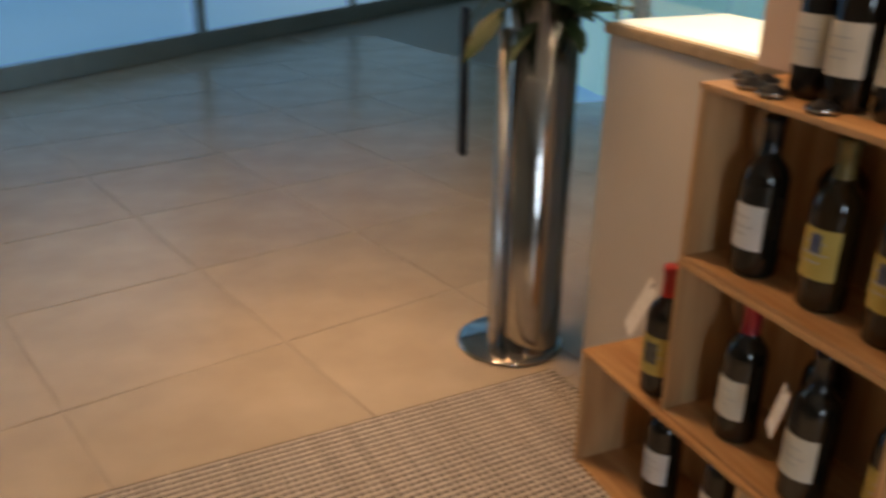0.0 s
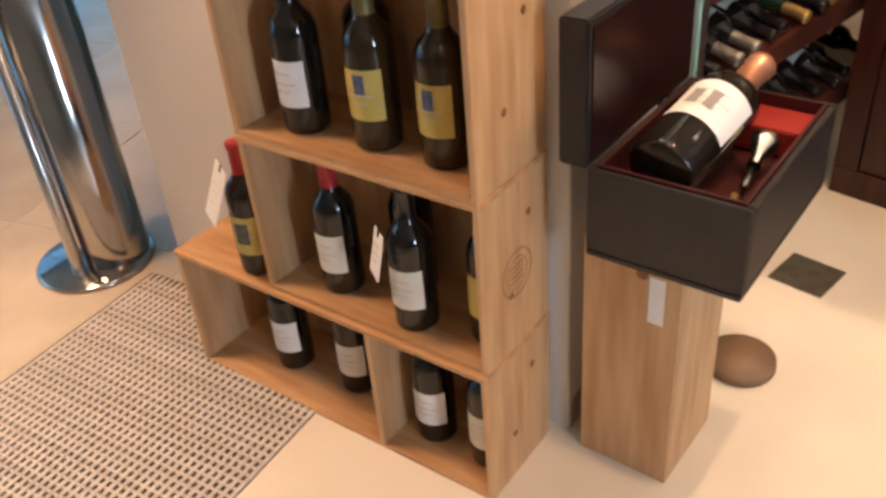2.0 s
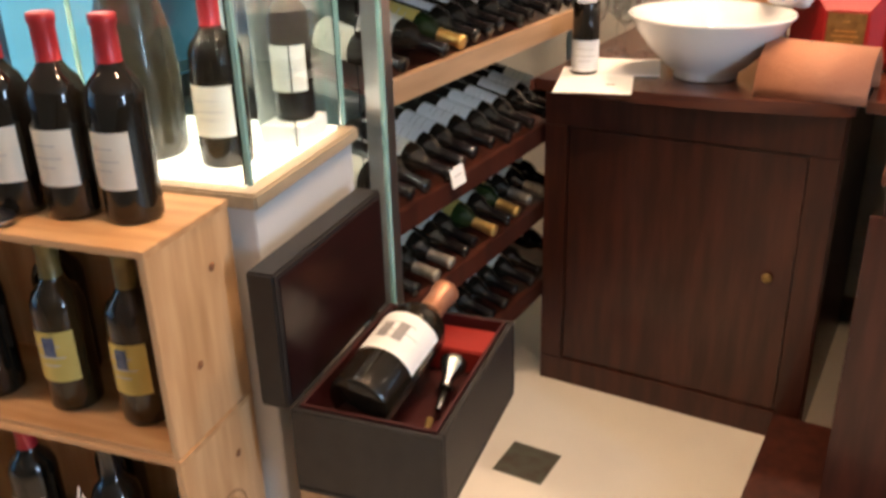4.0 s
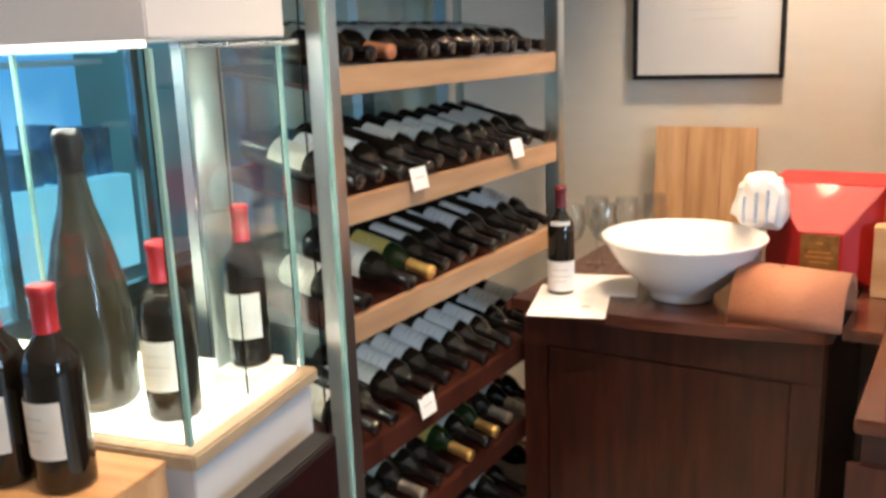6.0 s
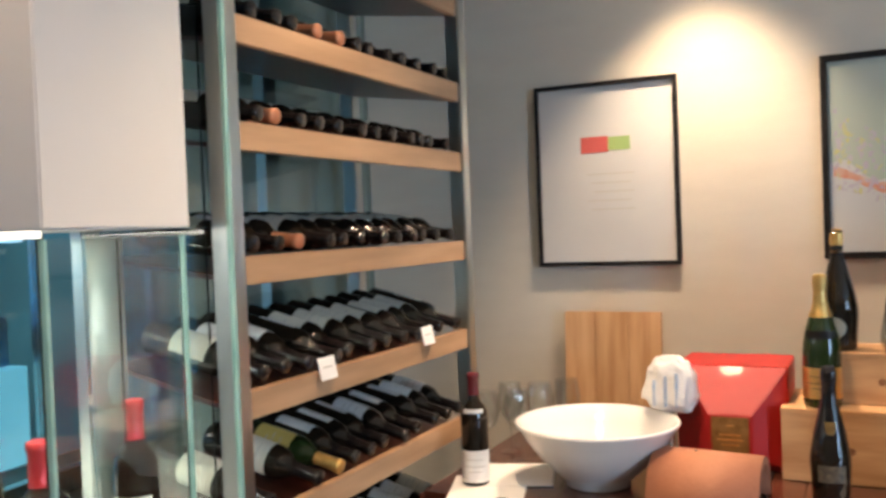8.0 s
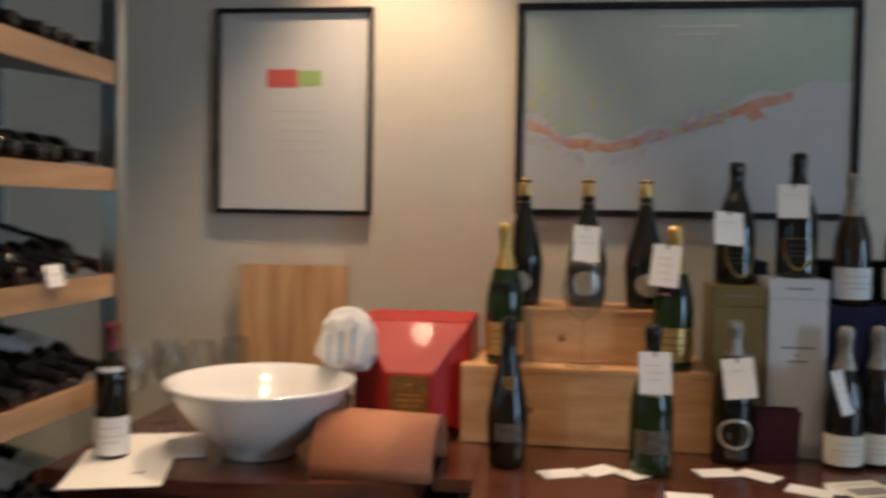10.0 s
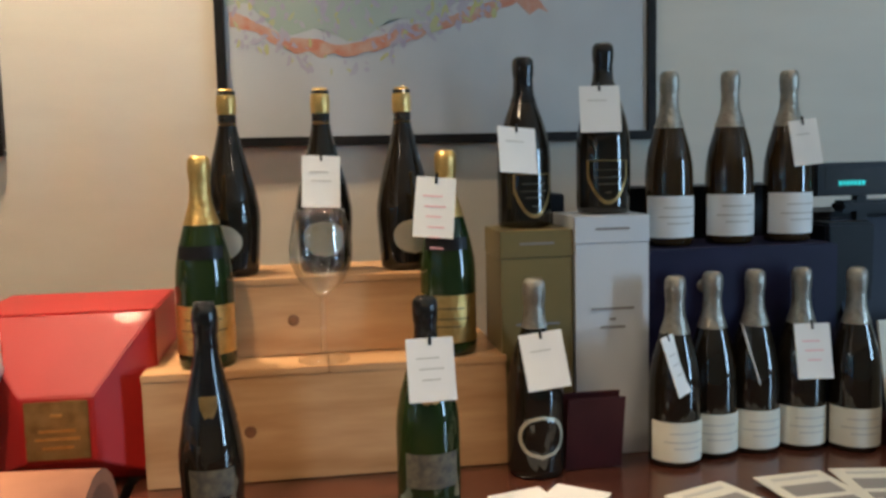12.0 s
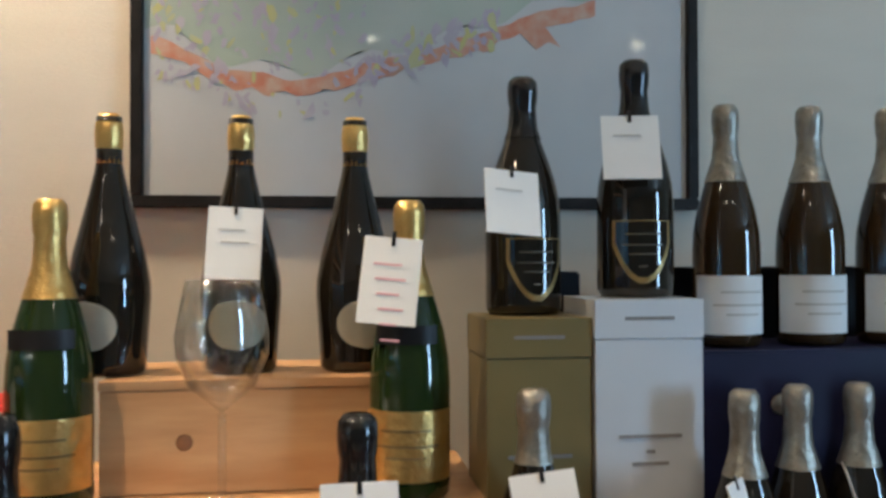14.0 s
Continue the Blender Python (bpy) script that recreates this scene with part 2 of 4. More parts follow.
for m, level in ((M_BLACK, 0.2), (M_PLAST, 0.2), (M_SCREEN, 0.2), (M_NAVY, 0.25), (M_DARKW, 0.35), (M_MAROON, 0.25)):
    m.node_tree.nodes["Principled BSDF"].inputs["Specular IOR Level"].default_value = level


# ---- building helpers ----
def part(name, bm, material, parent=None, label="", m=None):
    mesh = bpy.data.meshes.new(name)
    if m is not None:
        bm.transform(m)
    bm.normal_update()
    bm.to_mesh(mesh)
    bm.free()
    mesh.materials.append(material)
    ob = new(name, mesh)
    if parent:
        ob.parent = parent
    if label:
        ob["label"] = label
    return ob


def slab(x0, y0, z0, x1, y1, z1, bevel=0.0, bm=None):
    b = bm or bmesh.new()
    made = bmesh.ops.create_cube(b, size=1.0)["verts"]
    bmesh.ops.transform(b, matrix=Matrix.Translation(((x0 + x1) / 2, (y0 + y1) / 2, (z0 + z1) / 2)) @ Matrix.Diagonal((abs(x1 - x0), abs(y1 - y0), abs(z1 - z0), 1)), verts=made)
    if bevel and not bm:
        bmesh.ops.bevel(b, geom=list(b.edges), offset=bevel, segments=2, affect="EDGES")
    return b


def lathe(profile, segs=20):
    bm = bmesh.new()
    rings = []
    for r, z in profile:
        if r < 1e-5:
            rings.append([bm.verts.new((0, 0, z))])
        else:
            rings.append([bm.verts.new((r * math.cos(2 * math.pi * k / segs), r * math.sin(2 * math.pi * k / segs), z)) for k in range(segs)])
    for a, b in zip(rings, rings[1:]):
        for k in range(segs):
            j = (k + 1) % segs
            ids = [a[0]] if len(a) == 1 else [a[k], a[j]]
            ids += [b[0]] if len(b) == 1 else [b[j], b[k]]
            if len(ids) > 2:
                f = bm.faces.new(ids)
                f.smooth = True
    return bm


def band(r, z0, z1, a0, a1, segs=14, shape=None):
    """A label: a thin curved sheet round a bottle, from angle a0 to a1 in degrees. shape narrows it towards its foot or into an oval."""
    bm = bmesh.new()
    rows = 14 if shape else 6
    mid, half = (a0 + a1) / 2, (a1 - a0) / 2
    grid = []
    ring = r
    for i in range(rows + 1):
        v = i / rows
        w = 1.0
        if isinstance(ring, list):
            r = float(np.interp(z0 + (z1 - z0) * v, [p[1] for p in ring[1:]], [p[0] for p in ring[1:]])) + 0.0009
        if shape == "oval":
            w = math.sqrt(max(0.0, 1 - (2 * v - 1) ** 2)) + 0.03
        if shape == "shield":
            w = math.sqrt(min(1.0, v * 1.6 + 0.02))
        grid.append([bm.verts.new((r * math.cos(radians(mid + half * w * (2 * k / segs - 1))), r * math.sin(radians(mid + half * w * (2 * k / segs - 1))), z0 + (z1 - z0) * v)) for k in range(segs + 1)])
    for a, b in zip(grid, grid[1:]):
        for k in range(segs):
            bm.faces.new((a[k], a[k + 1], b[k + 1], b[k])).smooth = True
    return bm


def thing(name, label, category, group="", kind="", m=None):
    ob = new(name)
    tagged(ob, label, category, group, kind)
    if m is not None:
        ob.matrix_world = m
    return ob


def setting(name, bm, material, label="", category="structure"):
    return tagged(part(name, bm, material), label, category, kind="structure")


BORDEAUX = [(0, 0), (0.033, 0), (0.0365, 0.004), (0.037, 0.012), (0.037, 0.175), (0.0362, 0.190), (0.031, 0.206), (0.021, 0.219), (0.0155, 0.230), (0.0140, 0.242)]
CHAMPAGNE = [(0, 0), (0.040, 0), (0.0435, 0.005), (0.044, 0.014), (0.044, 0.125), (0.0425, 0.150), (0.0375, 0.178), (0.030, 0.205), (0.0225, 0.228), (0.0165, 0.248), (0.0138, 0.262)]
SLOPED = [(0, 0), (0.034, 0), (0.0375, 0.005), (0.0385, 0.014), (0.043, 0.095), (0.0425, 0.115), (0.037, 0.150), (0.0285, 0.188), (0.0205, 0.225), (0.0155, 0.250), (0.0136, 0.262)]


def tag_card(parent, w, h, place, lean=0, turn=0, ink=M_INKL, lines=3, swing=0):
    """A white price card hung from a bottle's neck with a black string."""
    m = pose(place[0] - 0.004, place[1], place[2], swing, 7 - lean, turn)
    card = part("price_tag", slab(-0.0008, -w / 2, -h, 0.0008, w / 2, 0, 0.0004), M_PAPER, parent, "white hanging price card", m)
    part("hole", slab(-0.0022, -0.002, -0.010, -0.0010, 0.002, 0.006), M_BLACK, card, "", m)
    for k in range(lines):
        z = -h * (0.32 + 0.17 * k)
        part("writing", slab(-0.0017, -w * (0.18 + 0.09 * (k % 2)), z - 0.0010, -0.0010, w * (0.30 - 0.05 * k), z + 0.0010), ink, card, "", m)
    return card


def bottle(kind, glass, foil, label_material, words, category="bottle", face=180, group="", tag=None, height=None, foil_low=None, lab=None, shape=None, name="wine_bottle"):
    """A bottle with foil, label and, if wanted, a hung tag; its label faces the angle face."""
    ob = thing(name, words, category, group)
    prof = {"b": BORDEAUX, "c": CHAMPAGNE, "s": SLOPED}[kind]
    neck = prof[-1]
    end = {"b": 0.300, "c": 0.318, "s": 0.325}[kind]
    rn = neck[1]
    low = foil_low or (0.232 if kind == "b" else 0.246)
    body = lathe(prof + [(neck[0] * 0.98, end - 0.004), (0, end - 0.004)])
    part("glass_body", body, glass, ob)
    rf = neck[0] + 0.0014
    if kind == "b":
        fp = [(rf + 0.001, low), (rf, low + 0.002), (rf, end - 0.018), (rf + 0.0018, end - 0.014), (rf + 0.0018, end - 0.002), (rf - 0.002, end), (0, end)]
    else:
        wide = float(np.interp(low, [p[1] for p in prof[1:]], [p[0] for p in prof[1:]]))
        fp = [(wide + 0.0012, low)] + [(r + 0.0012, z) for r, z in prof if low + 0.004 < z < 0.258] + [(rf + 0.0012, 0.262), (rf + 0.0004, 0.278), (rf + 0.0018, 0.284), (rf + 0.0026, 0.300), (rf + 0.0016, 0.312), (rf - 0.003, end), (0, end)]
    part("foil", lathe(fp, 16), foil, ob)
    z0, z1, half = lab or ((0.055, 0.140, 62) if kind == "b" else (0.030, 0.085, 75))
    rl = prof
    rl2 = [(r + 0.0005, z) for r, z in prof]
    if label_material:
        lb = part("label", band(rl, z0, z1, face - half, face + half, shape=shape), label_material, ob)
        h = z1 - z0
        for q, (v, wd) in enumerate(() if label_material in (M_LABELD, M_BRASS) or shape else ((0.72, 0.45), (0.5, 0.6), (0.34, 0.35))):
            part("print_line", band(rl2, z0 + h * v - 0.0012, z0 + h * v + 0.0016, face - half * wd, face + half * wd, 8), M_BRASS if label_material is M_GOLD else M_INKL, lb)
    if tag:
        tag_card(ob, *tag)
    return ob


def put_at(ob, x, y, z, turn=0):
    ob.matrix_world = pose(x, y, z, 0, 0, turn)
    return ob


# ---- large structure ----
setting("floor", slab(-1.5, -4.0, -0.10, 9.0, 14.0, -0.006), M_GROUT, "beige stone floor with dark joints", "floor")
setting("wall_east", slab(WALL_X, 0.34, 0, WALL_X + 0.14, 3.75, CEIL), M_WALL, "cream linen-textured wall with pictures", "wall")
setting("wall_north", slab(4.72, 3.62, 0, WALL_X, 3.75, CEIL), M_WALL, "cream wall behind the bottle rack", "wall")
setting("wall_south", slab(-1.5, -4.0, 0, 9.0, -3.9, CEIL), M_WALL, "plain cream wall", "wall")
setting("wall_west", slab(-1.5, -3.9, 0, -1.4, 8.0, CEIL), M_WALL, "plain cream wall", "wall")
setting("ceiling", slab(-1.5, -4.0, CEIL, 9.0, 14.0, CEIL + 0.1), M_CEIL, "off-white painted ceiling", "ceiling")
setting("trim", slab(WALL_X - 0.012, 0.27, 0, WALL_X + 0.16, 0.337, CEIL), mat("jamb_wood", (0.16, 0.045, 0.022), 0.35, 0, (0.10, 0.028, 0.014), 4, (8, 8, 1), coat=0.2), "reddish wooden door jamb", "trim")
setting("baseboard", slab(WALL_X - 0.014, 0.345, 0, WALL_X - 0.002, 3.6, 0.10, 0.003), M_DARKW, "dark wooden baseboard", "baseboard")

# the hall's shopfront across the corridor, at a slant
hall = pose(0.754, 8.369, 0, 0, 0, 45.4)
shop = thing("shopfront", "blue-lit shop window with a steel plinth across the hall", "shopfront", kind="structure", m=hall)
part("plinth", slab(-4.5, 0, 0, 9, 0.10, 0.16, 0.006), M_STEEL, shop, "brushed steel plinth")
part("rail", slab(-4.5, 0.0, 2.45, 9, 0.10, 2.75), M_STEEL, shop)
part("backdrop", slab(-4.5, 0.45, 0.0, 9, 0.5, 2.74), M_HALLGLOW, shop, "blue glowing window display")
for k in range(7):
    part("mullion", slab(-4.4 + 2.1 * k, 0.01, 0.165, -4.32 + 2.1 * k, 0.09, 2.445, 0.004), M_STEEL, shop)
    part("window_pane", slab(-4.31 + 2.1 * k, 0.04, 0.165, -2.41 + 2.1 * k, 0.05, 2.445), M_PANE, shop).visible_shadow = False

shop2 = thing("shopfront", "blue-lit glazed shop front behind the glass case", "shopfront", kind="structure", m=pose(4.5, 6.6, 0, 0, 0, 4))
part("plinth", slab(0, 0, 0, 5.0, 0.10, 0.16, 0.006), M_STEEL, shop2)
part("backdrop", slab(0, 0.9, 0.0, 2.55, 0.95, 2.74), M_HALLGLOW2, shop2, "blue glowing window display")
# self-glowing boards: dim distance, then a counter front with its light built in
part("dim_backdrop", slab(2.552, 0.9, 0.0, 5.0, 0.95, 2.74), M_SHOPDIM, shop2, "glowing backdrop standing in for the dim blue shop depth")
part("counter_front", slab(0.05, 0.40, 0.165, 2.5, 0.85, 0.84, 0.006), M_COUNTERBLUE, shop2, "pale blue counter with its light put in as glow")
for k in range(5):
    part("mullion", slab(0.05 + 1.1 * k, 0.01, 0.165, 0.12 + 1.1 * k, 0.09, 2.74, 0.004), M_STEEL, shop2)
    part("window_pane", slab(0.125 + 1.1 * k, 0.04, 0.165, 1.145 + 1.1 * k, 0.05, 2.74), M_PANE, shop2).visible_shadow = False
rng = random.Random(21)
for k in range(16):
    x = 0.10 + 0.15 * k
    part("goods", slab(x, 0.45 + rng.uniform(0, 0.1), 0.842, x + rng.uniform(0.08, 0.145), 0.8, 0.842 + rng.uniform(0.05, 0.45), 0.01), M_SHOPBLUE, shop2)
part("shelf", slab(0.05, 0.55, 1.62, 2.5, 0.88, 1.66), M_WHITE, shop2)
# added emitter, not a known fitting: brightens the otherwise unlit goods
part("added_glow_strip", slab(0.06, 0.40, 1.70, 2.5, 0.50, 1.72), M_ROOMGLOW, shop2, "added cool glowing strip that brightens the shop goods")
setting("wall_far", slab(8.9, -3.9, 0, 9.0, 14.0, CEIL), M_WALL, "plain cream wall", "wall")
setting("wall_hall", slab(-1.5, 13.9, 0, 8.9, 14.0, CEIL), M_WALL, "plain cream wall", "wall")

# pale floor of the shop, carpet runner with ribs
CR = pose(3.285, 2.890, 0, 0, 0, 10.5)
pale = setting("pavement", slab(0.0, -6.2, -0.004, 3.6, 0.47, 0.004), M_PALE, "pale smooth shop floor", "floor")
pale.matrix_world = pose(2.05, 2.75, 0, 0, 0, 10.5)
pale2 = setting("shop_floor", slab(3.5, -3.8, -0.005, 5.63, 3.6, 0.002), M_PALE, "pale smooth shop floor", "floor")
carpet = thing("carpet", "grey-brown striped loop carpet runner", "carpet", m=pose(3.19, 3.365, 0, 0, 0, 15))
part("backing", slab(-3.4, 0.0, -0.004, 0.24, 0.775, 0.007), M_CARP, carpet)
rib = None
for k in range(37):
    if rib is None:
        rib = part("rib", slab(-3.395, 0, 0.007, 0.236, 0.0092, 0.0105), M_CARP2, carpet)
    else:
        r2 = new("rib", rib.data)
        r2.parent = carpet
        r2.matrix_basis = pose(0, k * 0.0210, 0)
cross = bmesh.new()
for k in range(172):
    slab(-3.392 + 0.021 * k, 0.003, 0.0066, -3.3855 + 0.021 * k, 0.765, 0.0092, bm=cross)
part("cross_thread", cross, M_CARP2, carpet)

# beige stone tiles of the hall, laid askew to the shop
tile_mesh = None
for i in range(-2, 6):
    for j in range(-1, 8):
        m = pose(1.79, 4.24, 0, 0, 0, 24) @ pose(i * 0.70, j * 0.70, 0)
        if (m.translation.y < 3.25 and m.translation.x > 1.6) or m.translation.y > 10:
            continue
        if tile_mesh is None:
            tile_mesh = slab(0.003, 0.003, -0.03, 0.697, 0.697, -0.0045, 0.0015)
            first_tile = part("tile", tile_mesh, M_TILE, bpy.data.objects["floor"])
            tile_mesh = first_tile.data
            first_tile.matrix_basis = m
        else:
            o = new("tile", tile_mesh)
            o.parent = bpy.data.objects["floor"]
            o.matrix_basis = m

# ---- downlights ----
light = thing("downlight", "small round recessed ceiling downlight", "lamp", "ceiling downlights")
part("trim_ring", lathe([(0.052, 0), (0.056, -0.004), (0.044, -0.010), (0.040, 0)], 24), M_STEEL, light)
part("lamp_face", lathe([(0, -0.002), (0.038, -0.002), (0.038, 0.0), (0, 0.0)], 24), M_LAMP, light)
light.matrix_world = pose(SPOTS[0][0], SPOTS[0][1], CEIL)
for x, y in SPOTS[1:] + FAR_SPOTS:
    copy_thing(light, pose(x, y, CEIL))

# ---- wine crates beside the counter ----
def crate(name, label, w, h, d, at, m0, divider=None):
    """An open-fronted pine crate: local x is depth, y is width, z is height."""
    ob = thing(name, label, "wine crate", "pine wine crates", m=m0 @ pose(*at))
    t = 0.012
    part("side_panel", slab(0, 0, 0, d, t, h, 0.0012), M_PINE_V, ob)
    part("side_panel", slab(0, w - t, 0, d, w, h, 0.0012), M_PINE_V, ob)
    part("bottom_board", slab(0.001, t, 0.0005, d, w - t, t, 0.001), M_PINE, ob)
    part("top_board", slab(-0.002, -0.002, h - t + 0.0015, d, w + 0.002, h + 0.0015, 0.001), M_PINE, ob)
    part("back_panel", slab(d - 0.008, t, t, d, w - t, h - t), M_PINE_V, ob)
    if divider:
        part("divider", slab(0.002, divider - t / 2, t, d - 0.008, divider + t / 2, h - t), M_PINE_V, ob)
    for k in range(2):
        part("knot", lathe([(0, 0), (0.008, 0.0), (0.006, 0.0012), (0, 0.0014)], 12), M_KNOT, ob, "", pose(d * (0.4 + 0.3 * k), -0.0005, h * (0.35 + 0.4 * k), 90))
    return ob


crate("crate", "long low pine crate with a divider, on the floor", 0.85, 0.332, 0.232, (-0.008, 0, 0.001), CR, 0.285)
mid_crate = crate("crate", "open-fronted pine crate stacked on the low crate", 0.55, 0.362, 0.22, (0, 0, 0.3345), CR)
for r0, r1 in ((0.046, 0.050), (0.032, 0.034)):
    part("brand_ring", lathe([(r0, 0), (r0, 0.0008), (r1, 0.0008), (r1, 0)], 32), M_BRAND, mid_crate, "burnt round brand mark", pose(0.11, -0.0004, 0.165, 90))
for k in range(4):
    part("brand_bar", slab(0.088, -0.0010, 0.148 + 0.011 * k, 0.132, -0.0003, 0.152 + 0.011 * k), M_BRAND, mid_crate)
crate("crate", "open-fronted pine crate at the top of the stack", 0.55, 0.360, 0.22, (0, 0, 0.698), CR)

YEL = dict(lab=(0.060, 0.150, 58))
b_red = bottle("b", M_GLASSD, M_RED, M_LABEL, "dark red-wine bottle with red capsule and cream label", group="bottles in the crates")
b_yel = bottle("b", M_GLASSB, M_OLIVE, M_LABELY, "brown wine bottle with a bright yellow label", group="bottles in the crates", **YEL)
b_wht = bottle("b", M_GLASSD, M_BLKF, M_LABELW, "dark wine bottle with a white label", group="bottles in the crates")
b_blk = bottle("b", M_GLASSD, M_BLKF, M_LABEL, "dark wine bottle with black capsule and cream label", group="bottles in the crates")
part("print_patch", band(0.0395, 0.108, 0.142, 172, 198, 8), M_BLUE, b_yel, "dark blue printed picture")


def in_crates(ob, d, y, z, turn=0):
    ob.matrix_world = CR @ pose(d, y, z, 0, 0, turn) @ Matrix.Diagonal((1.18, 1.18, 1.03, 1))


Z1, Z2, Z3, Z0 = 0.3475, 0.711, 1.0605, 0.014
in_crates(b_wht, 0.075, 0.425, Z2, -6)
in_crates(b_yel, 0.085, 0.262, Z2, 4)
in_crates(copy_thing(b_yel, Matrix()), 0.088, 0.115, Z2, -4)
in_crates(copy_thing(b_wht, Matrix()), 0.17, 0.335, Z2, 10)
in_crates(b_red, 0.08, 0.405, Z1, -4)
in_crates(copy_thing(b_blk, Matrix()), 0.16, 0.275, Z1, 8)
in_crates(b_blk, 0.06, 0.200, Z1, 0)
in_crates(copy_thing(b_yel, Matrix()), 0.10, 0.050, Z1, 20)
for d, y, src in ((0.105, 0.640, b_wht), (0.12, 0.450, b_wht), (0.09, 0.205, b_wht), (0.09, 0.065, b_blk)):
    in_crates(copy_thing(src, Matrix()), d, y, Z0, 5)
tagged_b = bottle("b", M_GLASSD, M_RED, M_LABELY, "red-capped wine bottle with a dark and gold label and hung card", lab=(0.055, 0.145, 60), tag=(0.050, 0.135, (-0.034, 0.010, 0.262), -6, -35, M_INKL, 3, 16))
part("print_patch", band(0.0395, 0.082, 0.132, 160, 200, 8), M_LABELD, tagged_b)
in_crates(tagged_b, 0.052, 0.625, 0.3345, 15)
in_crates(copy_thing(b_red, Matrix()), 0.15, 0.650, 0.3345, 15)
tag_card(b_blk, 0.045, 0.09, (-0.034, 0.026, 0.215), -4, -35)
for k, (d, y) in enumerate(((0.115, 0.095), (0.105, 0.195), (0.095, 0.295), (0.11, 0.385))):
    in_crates(copy_thing(b_red, Matrix()), d, y, Z3, -12 + 6 * k)
stopper = thing("bottle_stopper", "small black round wine stopper on the crate", "stopper", "stoppers")
part("cap", lathe([(0, 0), (0.020, 0), (0.023, 0.004), (0.021, 0.012), (0.012, 0.016), (0.010, 0.020), (0, 0.021)], 16), M_PLAST, stopper)
part("band", lathe([(0.0235, 0.004), (0.024, 0.006), (0.0235, 0.009)], 16), M_STEEL, stopper)
in_crates(stopper, 0.035, 0.405, Z3)
for d, y in ((0.045, 0.470), (0.09, 0.480), (0.075, 0.515), (0.03, 0.285)):
    in_crates(copy_thing(stopper, Matrix()), d, y, Z3, 30 * d)
menu = thing("paper_sign", "upright pale pink printed sheet on the crate", "sign")
part("sheet", slab(0.185, 0.44, 0, 0.188, 0.60, 0.24), mat("pink_sheet", (0.68, 0.56, 0.50), 0.8, 0, (0.64, 0.52, 0.46), 8), menu)
in_crates(menu, 0, -0.06, Z3)

# ---- white counter with its glass display case ----
CO = pose(3.533, 2.903, 0, 0, 0, 11.2)
counter = thing("display_counter", "white laminate counter with a wooden edge, under a glass case", "counter", m=CO)
part("body", slab(0, 0, 0.002, 0.39, 1.24, 1.035, 0.002), M_WHITE, counter)
part("edge_trim", slab(-0.012, -0.012, 1.036, 0.402, 1.252, 1.064, 0.004), mat("worn_edge_wood", (0.42, 0.33, 0.22), 0.45, 0, (0.34, 0.26, 0.17), 6, (1, 8, 8)), counter, "pale wooden edge")
# white floor that glows by itself to look brightly lit
part("glow_floor", slab(0.02, 0.02, 1.065, 0.37, 1.22, 1.072), M_CASEGLOW, counter, "white display floor with its brightness put in as glow")
part("plinth", slab(0.006, -0.004, 0.0, 0.384, -0.001, 0.08), M_STEEL, counter)
case = thing("glass_case", "green-edged glass display case on the counter", "display case", m=CO)
for nm, a in (("side_pane", (0.010, 0.010, 0.370, 0.018)), ("side_pane", (0.010, 1.212, 0.370, 1.220)), ("front_pane", (0.004, 0.012, 0.010, 1.218)), ("inner_pane", (0.19, 0.020, 0.196, 0.70))):
    part(nm, slab(a[0], a[1], 1.0735, a[2], a[3], 1.690), M_PANE, case).visible_shadow = False
for ex, ey in ((0.000, 0.000), (0.371, 0.004), (0.000, 0.61), (0.000, 1.219), (0.371, 0.62)):
    part("glass_edge", slab(ex, ey, 1.0735, ex + 0.009, ey + 0.009, 1.690, 0.001), M_EDGE, case, "green polished glass edge")
part("inner_post", lathe([(0.028, 1.0735), (0.030, 1.076), (0.030, 1.690), (0, 1.690)], 28), M_FROST, case, "round frosted grey post inside the case", pose(0.336, 0.145, 0))
upper = thing("upper_cabinet", "white cabinet hung above the glass case", "cabinet", m=CO)
part("body", slab(0.0, 0.0, 1.703, 0.39, 1.24, CEIL, 0.003), M_WHITE, upper)
part("light_strip", slab(0.03, 0.05, 1.692, 0.06, 1.2, 1.7025), M_STRIP, upper, "thin warm light strip")
mag = thing("magnum_bottle", "large dark champagne bottle in the glass case", "bottle", m=CO @ pose(0.13, 0.285, 1.0725))
part("glass_body", lathe([(0, 0), (0.066, 0), (0.071, 0.01), (0.073, 0.03), (0.072, 0.16), (0.066, 0.22), (0.048, 0.30), (0.030, 0.36), (0.022, 0.41), (0.020, 0.44), (0, 0.44)], 24), mat("smoky_glass", (0.030, 0.026, 0.016), 0.10, 0, (0.05, 0.045, 0.03), 4, coat=0.4), mag)
part("foil", lathe([(0.022, 0.40), (0.0215, 0.445), (0.026, 0.450), (0.026, 0.480), (0.020, 0.492), (0, 0.493)], 16), M_BLKF, mag)
cb = copy_thing(b_red, CO @ pose(0.113, 0.112, 1.0725, 0, 0, 0))
cb2 = copy_thing(b_red, CO @ pose(0.28, 0.07, 1.0725, 0, 0, 30))
block = thing("display_block", "white display block inside the glass case", "block", m=CO)
part("body", slab(0.22, 0.025, 1.0725, 0.33, 0.108, 1.11, 0.002), M_PAPER, block)
put_at(cb2, *((CO @ pose(0.285, 0.066, 1.1115)).translation), 20)

